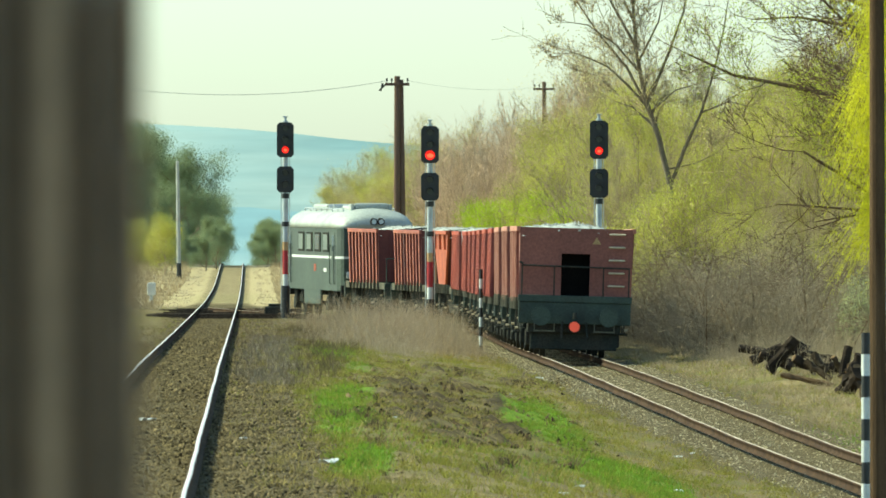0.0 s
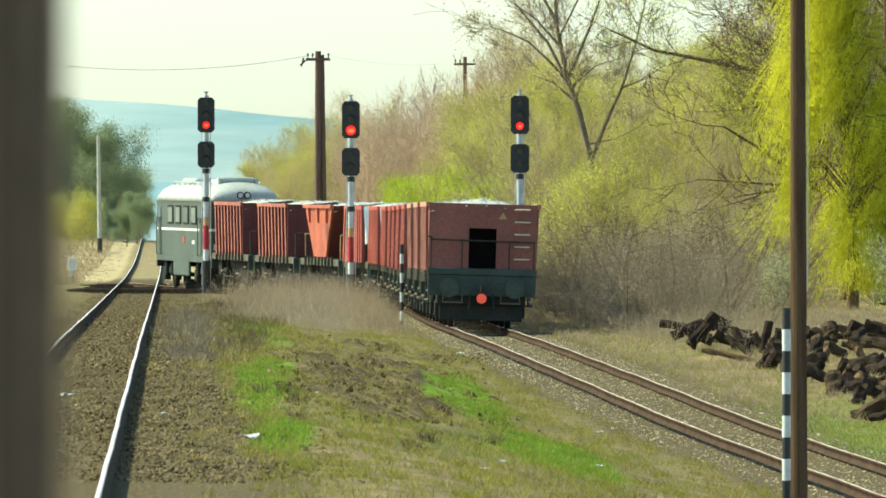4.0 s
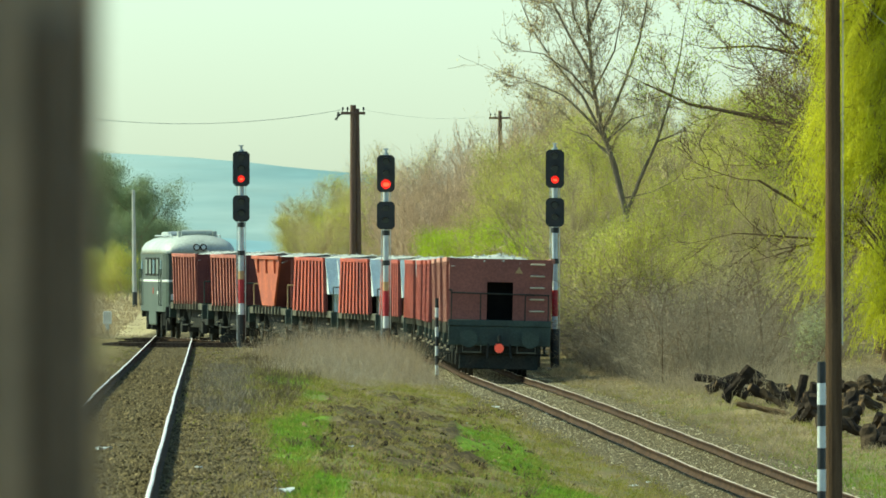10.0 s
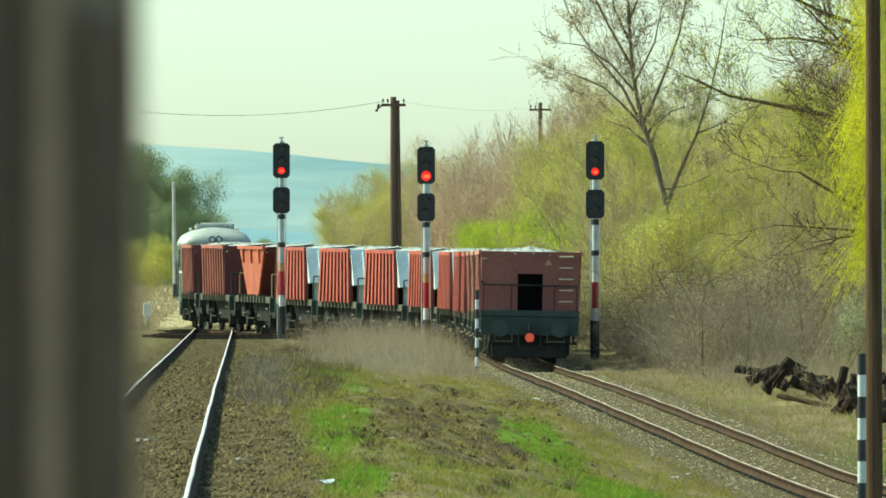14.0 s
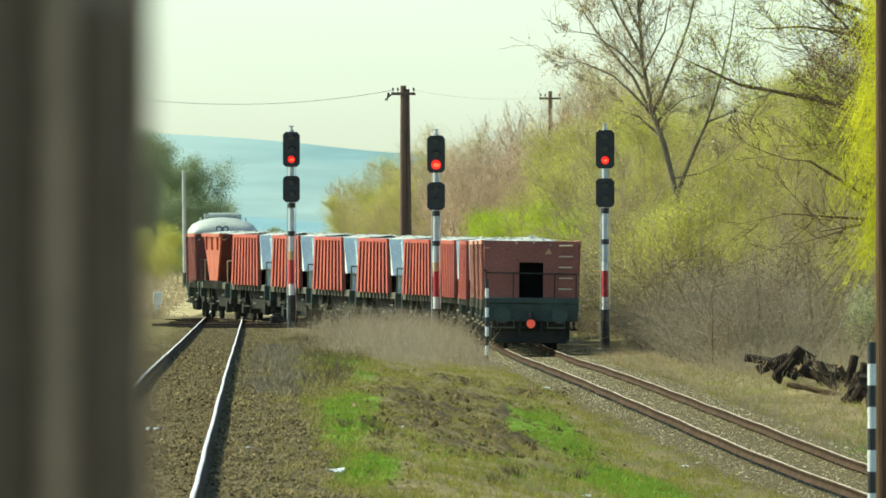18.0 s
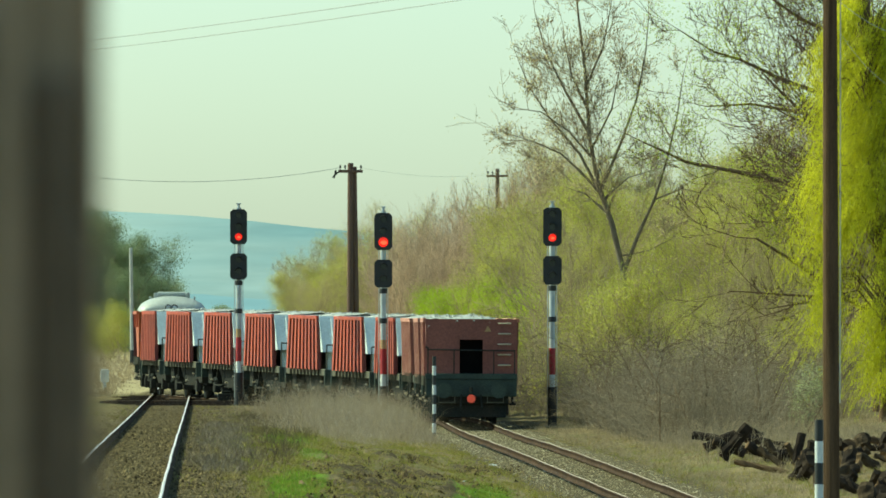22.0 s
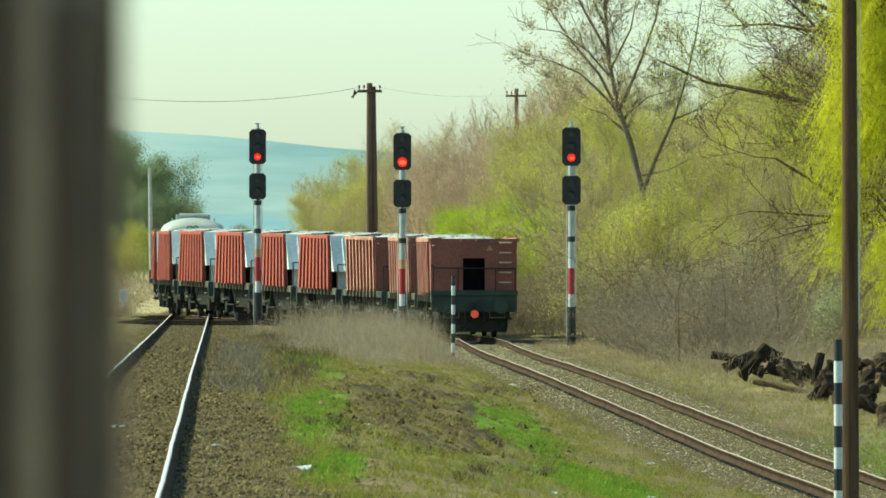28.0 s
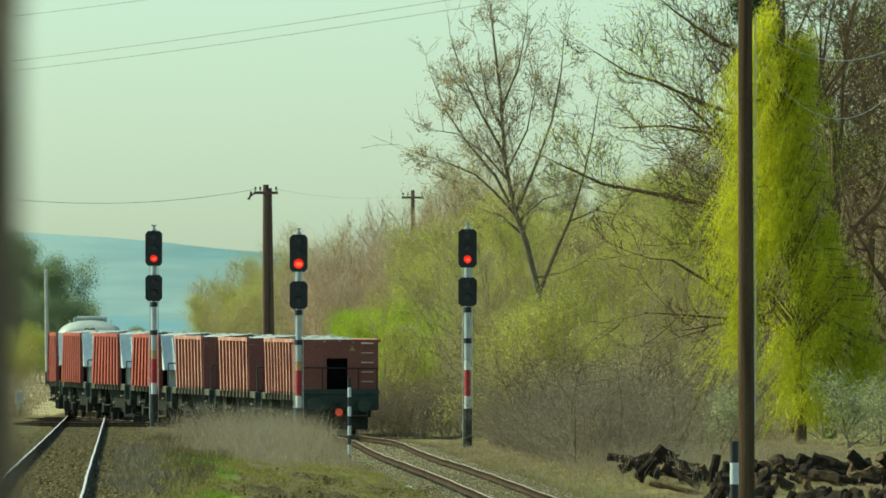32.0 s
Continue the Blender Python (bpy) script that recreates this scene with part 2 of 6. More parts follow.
def glowing(name, colour, strength):
    m = bpy.data.materials.new(name)
    m.use_nodes = True
    p = m.node_tree.nodes["Principled BSDF"]
    p.inputs["Base Color"].default_value = (*colour, 1)
    p.inputs["Emission Color"].default_value = (*colour, 1)
    p.inputs["Emission Strength"].default_value = strength
    p.inputs["Roughness"].default_value = 0.3
    return m


M["red_light"] = glowing("red_light", (0.9, 0.01, 0.008), 0.75)
M["lamp_core"] = glowing("lamp_core", (1.0, 0.06, 0.03), 1.8)
M["tail_red"] = glowing("tail_reflector", (0.8, 0.09, 0.05), 0.2)


# ---- building helpers ----
def mesh_from(name, verts, faces, material):
    """A mesh from arrays of corners and of faces with one number of corners."""
    me = bpy.data.meshes.new(name)
    v, f = np.asarray(verts, np.float32), np.asarray(faces, np.int32)
    me.vertices.add(len(v))
    me.vertices.foreach_set("co", v.ravel())
    me.loops.add(f.size)
    me.loops.foreach_set("vertex_index", f.ravel())
    me.polygons.add(len(f))
    me.polygons.foreach_set("loop_start", np.arange(0, f.size, f.shape[1], dtype=np.int32))
    me.materials.append(material)
    me.update(calc_edges=True)
    return me


def part(name, bm, material, parent=None, label=""):
    """Links a bmesh (or a ready mesh) as one mesh object under a thing or a part."""
    if isinstance(bm, bmesh.types.BMesh):
        me = bpy.data.meshes.new(name)
        bm.normal_update()
        bm.to_mesh(me)
        bm.free()
        me.materials.append(material)
    else:
        me = bm
    ob = new(name, me)
    if parent:
        ob.parent = parent
    if label:
        tagged(ob, label)
    return ob


def twin(ob, m, parent=None):
    """One more piece on the same mesh."""
    o = ob.copy()
    scene.collection.objects.link(o)
    o.parent = parent or ob.parent
    o.matrix_basis = m
    return o


def box(bm, x0, x1, y0, y1, z0, z1, bevel=0.0):
    r = bmesh.ops.create_cube(bm, size=1, matrix=Matrix.Translation(((x0 + x1) / 2, (y0 + y1) / 2, (z0 + z1) / 2)) @ Matrix.Diagonal((abs(x1 - x0), abs(y1 - y0), abs(z1 - z0), 1)))
    if bevel:
        es = list({e for v in r["verts"] for e in v.link_edges})
        bmesh.ops.bevel(bm, geom=es, offset=bevel, segments=2, affect="EDGES", profile=0.5)


def rod(bm, p, q, r0, r1=None, n=8, caps=True):
    p, q = Vector(p), Vector(q)
    m = Matrix.Translation((p + q) / 2) @ (q - p).to_track_quat("Z", "Y").to_matrix().to_4x4()
    bmesh.ops.create_cone(bm, cap_ends=caps, segments=n, radius1=r0, radius2=r0 if r1 is None else r1, depth=(q - p).length, matrix=m)


def loft(bm, rings, close_ends=True):
    """Skins rings of equal count."""
    rows = [[bm.verts.new(p) for p in ring] for ring in rings]
    n = len(rows[0])
    for a, b in zip(rows, rows[1:]):
        for i in range(n):
            bm.faces.new((a[i], a[(i + 1) % n], b[(i + 1) % n], b[i]))
    if close_ends:
        bm.faces.new(rows[0][::-1])
        bm.faces.new(rows[-1])
    bmesh.ops.recalc_face_normals(bm, faces=bm.faces)


def B():
    return bmesh.new()


# ---- the lie of the land and the lines ----
def smooth_curve(ys, values, lo, hi, window):
    y = np.arange(lo, hi + 1.0, 1.0)
    v = np.interp(y, ys, values)
    k = np.ones(window) / window
    pad = window // 2
    for _ in range(2):
        v = np.convolve(np.pad(v, pad, mode="reflect", reflect_type="odd"), k, "valid")[:len(y)]
    return y, v


MAIN_Z = smooth_curve((-200, 0, 103, 217, 300, 411, 509, 625, 690, 769, 800, 860, 1000, 1500, 2600, 4600),
                      (0.03, 0.03, 0.03, -0.05, -0.25, -0.47, -0.65, -0.57, -0.2, 0.38, 0.42, -0.2, -4, -18, -30, -30), -200, 4600, 31)
SIDE_Z = smooth_curve((-200, 60, 150, 198, 238, 289, 330, 365, 395, 420, 444, 470), (-2.0, -2.0, -1.7, -1.36, -1.02, -0.77, -0.84, -0.88, -0.84, -0.68, -0.54, -0.58), -200, 470, 21)
SIDE_X = smooth_curve((-200, 60, 150, 198, 238, 289, 312, 340, 355, 365, 375, 385, 395, 405, 415, 425, 435, 445, 455, 465, 475, 490, 640),
                      (22, 13.0, 8.4, 6.29, 4.87, 3.39, 2.95, 2.57, 2.41, 2.33, 2.15, 1.77, 0.86, -0.93, -2.82, -4.62, -6.48, -8.2, -9.06, -9.36, -9.52, -9.7, -12.22), -200, 640, 9)


def main_x(y):
    return -1.37 - 0.01695 * y


def main_z(y):
    return np.interp(y, *MAIN_Z)


def side_x(y):
    return np.interp(y, *SIDE_X)


def side_z(y):
    w = np.clip((np.asarray(y, float) - 440) / 24, 0, 1)
    return np.interp(y, *SIDE_Z) * (1 - w) + main_z(y) * w


def ripple(x, y):
    return (np.sin(x * 1.7 + y * 0.31) + np.sin(x * 0.6 - y * 0.23 + 1.3) + np.sin(x * 3.1 + y * 0.77 + 2.0) * 0.5) / 2.5


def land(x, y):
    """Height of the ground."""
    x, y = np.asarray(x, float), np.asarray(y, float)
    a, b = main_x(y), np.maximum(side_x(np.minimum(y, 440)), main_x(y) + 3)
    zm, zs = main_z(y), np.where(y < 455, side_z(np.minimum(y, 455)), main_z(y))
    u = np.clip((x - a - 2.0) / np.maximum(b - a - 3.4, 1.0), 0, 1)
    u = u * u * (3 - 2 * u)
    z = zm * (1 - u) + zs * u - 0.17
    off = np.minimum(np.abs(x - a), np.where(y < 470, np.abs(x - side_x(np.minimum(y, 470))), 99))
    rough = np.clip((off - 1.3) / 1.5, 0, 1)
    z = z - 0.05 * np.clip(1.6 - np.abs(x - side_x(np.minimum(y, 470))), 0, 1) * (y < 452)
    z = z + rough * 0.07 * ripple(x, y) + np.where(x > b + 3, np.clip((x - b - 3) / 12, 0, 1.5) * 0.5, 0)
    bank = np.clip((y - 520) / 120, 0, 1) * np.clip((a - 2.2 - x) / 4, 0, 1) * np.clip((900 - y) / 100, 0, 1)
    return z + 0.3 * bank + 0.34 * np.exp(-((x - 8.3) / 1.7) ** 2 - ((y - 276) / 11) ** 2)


# ---- ground ----
def mottle(x, y):
    """Uneven cover, long patches from bare (0) to thick (1)."""
    v = np.sin(x * 5.1 + 2.0 * np.sin(y * 0.23)) * np.sin(y * 0.33 + 1.5 * np.sin(x * 2.3)) + 0.6 * np.sin(x * 9.7 + y * 0.71 + 1.0) * np.sin(y * 0.53 - x * 1.9)
    return np.clip(0.5 + 0.8 * v, 0, 1)


def patch(x, y, cx, cy, rx, ry):
    return np.exp(-(((x - cx) / rx) ** 2 + ((y - cy) / ry) ** 2) ** 2)


def masks(x, y):
    """Where the ground is green, dug earth or track stone, from 0 to 1."""
    wob = 0.35 * np.sin(y * 0.21 + x) + 0.25 * np.sin(y * 0.083 + 2 * x)
    green = (patch(x, y, -1.5 + 0.2 * wob - 0.006 * (y - 172), 174, 0.45, 30) + patch(x, y, -0.95 + 0.1 * wob, 128, 0.34, 9) + 1.3 * patch(x, y, 1.8 + 0.25 * wob, 207, 0.75, 30)
             + 1.25 * patch(x, y, 2.75, 160, 0.9, 16) + 0.5 * patch(x, y, -1.7, 232, 0.4, 16) + 0.28 * patch(x, y, 0.9, 150, 2.2, 18) + 0.42 * patch(x, y, 8.8, 200, 1.7, 30) + 0.6 * patch(x, y, -2.5, 265, 0.6, 16)
             + 0.35 * patch(x, y, -11, 560, 6, 60))
    soil = (patch(x, y, 0.3 + 0.4 * wob, 200, 1.8, 50) + 0.6 * patch(x, y, 0.6, 262, 2.0, 12)) * (0.4 + 0.6 * mottle(x * 0.55 + 1, y * 0.45))
    d1 = np.abs(x - main_x(y) - 0.5)
    d2 = np.where(y < 470, np.abs(x - side_x(np.minimum(y, 470))), 99)
    stone = np.clip(1.6 - np.abs(d1) / 2.0 + 0.15 * wob, 0, 1) * 0.9
    stone = np.maximum(stone, np.clip(2.4 - d2 / 1.1 + 0.4 * wob, 0, 1) * 0.85)
    pale = np.clip((y - 470) / 60, 0, 1) * np.clip((7 - np.abs(x - main_x(y))) / 2, 0, 1) * (0.5 + 0.5 * np.clip((np.abs(x - main_x(y)) - 1.2) / 0.4, 0, 1))
    return np.clip(green, 0, 1), np.clip(soil, 0, 1), np.clip(stone, 0, 1), pale


def ground_material():
    m = bpy.data.materials.new("ground_soil")
    m.use_nodes = True
    nt, L = m.node_tree, m.node_tree.links
    p = nt.nodes["Principled BSDF"]
    tc = nt.nodes.new("ShaderNodeTexCoord")

    def noise_at(s, d=5, stretch=(1, 1, 1)):
        mp = nt.nodes.new("ShaderNodeMapping")
        mp.inputs["Scale"].default_value = stretch
        L.new(tc.outputs["Object"], mp.inputs[0])
        n = nt.nodes.new("ShaderNodeTexNoise")
        n.inputs["Scale"].default_value, n.inputs["Detail"].default_value = s, d
        L.new(mp.outputs[0], n.inputs["Vector"])
        return n.outputs["Fac"]

    def blend(f, a, b):
        x = nt.nodes.new("ShaderNodeMix")
        x.data_type = "RGBA"
        L.new(f, x.inputs["Factor"])
        for s, c in (("A", a), ("B", b)):
            if isinstance(c, tuple):
                x.inputs[s].default_value = (*c, 1)
            else:
                L.new(c, x.inputs[s])
        return x.outputs["Result"]

    def spread(f, lo, hi):
        r = nt.nodes.new("ShaderNodeMapRange")
        r.inputs[1].default_value, r.inputs[2].default_value = lo, hi
        L.new(f, r.inputs[0])
        return r.outputs[0]

    def mask(name, n, w=0.35):
        at = nt.nodes.new("ShaderNodeAttribute")
        at.attribute_name = name
        add = nt.nodes.new("ShaderNodeMath")
        add.operation = "ADD"
        L.new(at.outputs["Fac"], add.inputs[0])
        sub = nt.nodes.new("ShaderNodeMath")
        sub.operation = "MULTIPLY_ADD"
        sub.inputs[1].default_value, sub.inputs[2].default_value = 2 * w, -w
        L.new(n, sub.inputs[0])
        L.new(sub.outputs[0], add.inputs[1])
        return spread(add.outputs[0], 0.35, 0.65)

    broad, mid, fine, grit = noise_at(0.25), noise_at(1.3), noise_at(6, 6), noise_at(22, 3)
    col = blend(spread(mid, 0.35, 0.65), (0.25, 0.2, 0.1), (0.125, 0.1, 0.05))
    col = blend(spread(broad, 0.46, 0.66), col, (0.15, 0.145, 0.05))
    col = blend(mask("stone", fine), col, blend(spread(grit, 0.35, 0.65), (0.055, 0.044, 0.022), (0.16, 0.13, 0.07)))
    col = blend(mask("pale", mid), col, blend(spread(fine, 0.3, 0.7), (0.5, 0.42, 0.24), (0.36, 0.3, 0.17)))
    col = blend(mask("soil", fine), col, blend(spread(fine, 0.35, 0.65), (0.125, 0.097, 0.05), (0.038, 0.029, 0.014)))
    col = blend(mask("green", fine), col, blend(spread(mid, 0.35, 0.65), (0.1, 0.18, 0.02), (0.17, 0.25, 0.03)))
    hsv = nt.nodes.new("ShaderNodeHueSaturation")
    v = nt.nodes.new("ShaderNodeMapRange")
    v.inputs[1].default_value, v.inputs[2].default_value, v.inputs[3].default_value, v.inputs[4].default_value = 0.25, 0.75, 0.6, 1.4
    L.new(grit, v.inputs[0])
    L.new(v.outputs[0], hsv.inputs["Value"])
    L.new(col, hsv.inputs["Color"])
    L.new(hsv.outputs[0], p.inputs["Base Color"])
    p.inputs["Roughness"].default_value = 0.95
    p.inputs["Specular IOR Level"].default_value = 0.05
    bp = nt.nodes.new("ShaderNodeBump")
    bp.inputs["Strength"].default_value, bp.inputs["Distance"].default_value = 0.6, 0.05
    L.new(fine, bp.inputs["Height"])
    L.new(bp.outputs[0], p.inputs["Normal"])
    return m


def build_ground():
    xs = np.concatenate([[-4000, -1500, -600, -250, -120, -70, -45, -32, -24, -19], np.arange(-16, 20.01, 0.3), [22, 25, 30, 38, 50, 75, 130, 260, 600, 1500, 4000]])
    ys = np.concatenate([[-600, -200, -60, 0, 40, 70], np.arange(90, 480, 1.0), np.arange(480, 900, 4.0), [920, 960, 1020, 1100, 1250, 1500, 1900, 2400, 3200, 4600]])
    gx, gy = np.meshgrid(xs, ys)
    gz = land(gx, gy)
    near = (gy > 88) & (gy < 480) & (gx > -16.1) & (gx < 20.1)
    g, s, st, pale = masks(gx, gy)
    rng = np.random.default_rng(3)
    gz = gz + np.where(near, rng.normal(0, 0.018, gx.shape) * (1 + 3.5 * s) * (1 - 0.92 * st), 0)
    nx, ny = len(xs), len(ys)
    i = np.arange(nx * ny).reshape(ny, nx)
    faces = np.stack([i[:-1, :-1], i[:-1, 1:], i[1:, 1:], i[1:, :-1]], -1).reshape(-1, 4)
    me = mesh_from("ground", np.stack([gx, gy, gz], -1).reshape(-1, 3), faces, ground_material())
    for name, v in (("green", g), ("soil", s), ("stone", st), ("pale", pale)):
        me.attributes.new(name, "FLOAT", "POINT").data.foreach_set("value", v.astype(np.float32).ravel())
    me.polygons.foreach_set("use_smooth", np.ones(len(faces), bool))
    tagged(new("ground", me), "stony earth with dry grass, green patches and dug soil", "ground", kind="structure")


build_ground()


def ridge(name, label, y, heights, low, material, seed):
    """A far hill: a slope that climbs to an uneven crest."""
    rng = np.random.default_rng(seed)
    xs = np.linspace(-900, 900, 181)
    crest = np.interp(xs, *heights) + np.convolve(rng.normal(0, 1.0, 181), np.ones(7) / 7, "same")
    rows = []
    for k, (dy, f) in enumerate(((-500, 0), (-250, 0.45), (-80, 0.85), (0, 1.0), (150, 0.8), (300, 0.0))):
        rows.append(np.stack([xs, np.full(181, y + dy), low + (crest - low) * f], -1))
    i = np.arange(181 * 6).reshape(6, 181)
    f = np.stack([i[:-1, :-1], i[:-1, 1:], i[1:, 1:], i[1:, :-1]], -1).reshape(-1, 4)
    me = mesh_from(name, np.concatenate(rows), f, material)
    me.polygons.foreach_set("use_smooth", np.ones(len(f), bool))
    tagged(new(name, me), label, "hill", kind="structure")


ridge("backdrop_hill_far", "wooded hills on the horizon, blue haze painted into their colour", 3900, ((-900, -130, -100, -70, -45, -20, 40, 900), (45, 42, 41, 39.5, 37, 34, 30, 25)), -45, M["hill_far"], 5)
ridge("backdrop_hill_near", "lower hill slope, blue-green haze painted into its colour", 2900, ((-900, -100, -70, -50, -20, 40, 900), (12, 10, 9.5, 9.5, 7, 5, 10)), -45, M["hill_near"], 6)


# ---- railway tracks ----
def sweep(pts, prof):
    """A profile (across, up) carried along points on the plan."""
    pts = np.asarray(pts)
    d = np.gradient(pts, axis=0)
    d[:, 2] = 0
    d /= np.linalg.norm(d, axis=1)[:, None]
    side = np.stack([d[:, 1], -d[:, 0], np.zeros(len(d))], -1)
    prof = np.asarray(prof)
    v = pts[:, None] + side[:, None] * prof[None, :, :1] + np.array([0, 0, 1.0]) * prof[None, :, 1:]
    n, k = len(pts), len(prof)
    i = np.arange(n * k).reshape(n, k)
    f = np.stack([i[:-1], np.roll(i, -1, 1)[:-1], np.roll(i, -1, 1)[1:], i[1:]], -1).reshape(-1, 4)
    return v.reshape(-1, 3), f


RAIL = [(-0.065, -0.15), (0.065, -0.15), (0.065, -0.138), (0.012, -0.115), (0.012, -0.045), (0.036, -0.032), (0.036, -0.004), (0.03, 0), (-0.03, 0), (-0.036, -0.004), (-0.036, -0.032), (-0.012, -0.045), (-0.012, -0.115), (-0.065, -0.138)]


def track(label, ys, fx, fz, top, cant=0.0, waver=0.0, worn=0.031):
    root = tagged(new("railway_track"), label, "track", kind="structure")
    c = np.stack([fx(ys), ys, fz(ys)], -1)
    d = np.gradient(c, axis=0)
    d /= np.linalg.norm(d, axis=1)[:, None]
    side = np.stack([d[:, 1], -d[:, 0], np.zeros(len(d))], -1)
    for s in (-1, 1):
        pts = c + side * 0.7535 * s
        pts[:, 2] += (0.002 + waver * 0.6) * np.sin(ys * 0.43 + s) - s * cant / 2
        pts[:, 0] += waver * (np.sin(ys * 0.17 + s * 0.4) + 0.6 * np.sin(ys * 0.51 + s))
        rail = part("rail", mesh_from("rail", *sweep(pts, RAIL), M["rail_side"]), None, root)
        part("running_surface", mesh_from("running_surface", *sweep(pts, [(-worn, 0.0005), (worn, 0.0005), (worn * 0.87, 0.004), (-worn * 0.87, 0.004)]), top), None, rail, "polished rail head")


track("straight main line with bright polished rails", np.concatenate([np.arange(40, 480, 4.0), np.arange(480, 840, 6.0)]), main_x, main_z, M["rail_top"], waver=0.004, worn=0.022)
track("rusty siding that curves over to the main line", np.arange(60, 452, 2.5), side_x, side_z, M["rail_dull"], cant=0.045, waver=0.006, worn=0.02)


def build_switch():
    """Long dark timbers where the siding joins the main line."""
    rng = np.random.default_rng(8)
    root = tagged(new("railway_switch"), "dark weathered switch timbers across the main line", "switch", kind="structure")
    bm = B()
    box(bm, -2.7, 2.7, -0.13, 0.13, -0.12, 0.0, 0.012)
    first = part("timber", bm, M["creosote"], root)
    for k in range(15):
        y = 406 + k * 4.6 + rng.uniform(-1.5, 1.5)
        m = pose(main_x(y) + 0.7 + rng.uniform(-0.9, 0.9), y, float(main_z(y)) - 0.15 + rng.uniform(0, 0.09), 0, 0, rng.uniform(-5, 5))
        if k == 0:
            first.matrix_basis = m
        else:
            twin(first, m)
    bm = B()
    box(bm, -0.45, 0.45, -0.3, 0.3, 0, 0.32, 0.05)
    box(bm, -0.3, 0.3, -0.25, 0.25, 0.32, 0.42, 0.04)
    part("switch_motor", bm, M["iron"], root).matrix_basis = pose(main_x(430) + 2.3, 430, float(main_z(430)) - 0.16)


build_switch()


# ---- the train ----
def wheelset(parent, y, r=0.46):
    bm = B()
    rod(bm, (-0.95, 0, 0), (0.95, 0, 0), 0.07)
    for s in (-1, 1):
        rod(bm, (s * 0.70, 0, 0), (s * 0.715, 0, 0), r + 0.03, n=24)
        rod(bm, (s * 0.715, 0, 0), (s * 0.835, 0, 0), r, n=24)
        for a in range(3):
            rod(bm, (s * 0.84, 0.25 * math.cos(a * 2.1), 0.25 * math.sin(a * 2.1)), (s * 0.845, 0.25 * math.cos(a * 2.1), 0.25 * math.sin(a * 2.1)), 0.07, n=8)
    ob = part("wheelset", bm, M["iron"], parent)
    ob.matrix_basis = pose(0, y, r)
    return ob


def buffers(parent, y, s):
    for x in (-0.875, 0.875):
        bm = B()
        rod(bm, (x, y, 1.06), (x, y + s * 0.42, 1.06), 0.11, n=14)
        rod(bm, (x, y, 1.06), (x, y + s * 0.06, 1.06), 0.2, n=14)
        rod(bm, (x, y + s * 0.42, 1.06), (x, y + s * 0.47, 1.06), 0.25, 0.25, n=20)
        part("buffer", bm, M["beam"], parent)


BODY = (-3.1, 3.1)


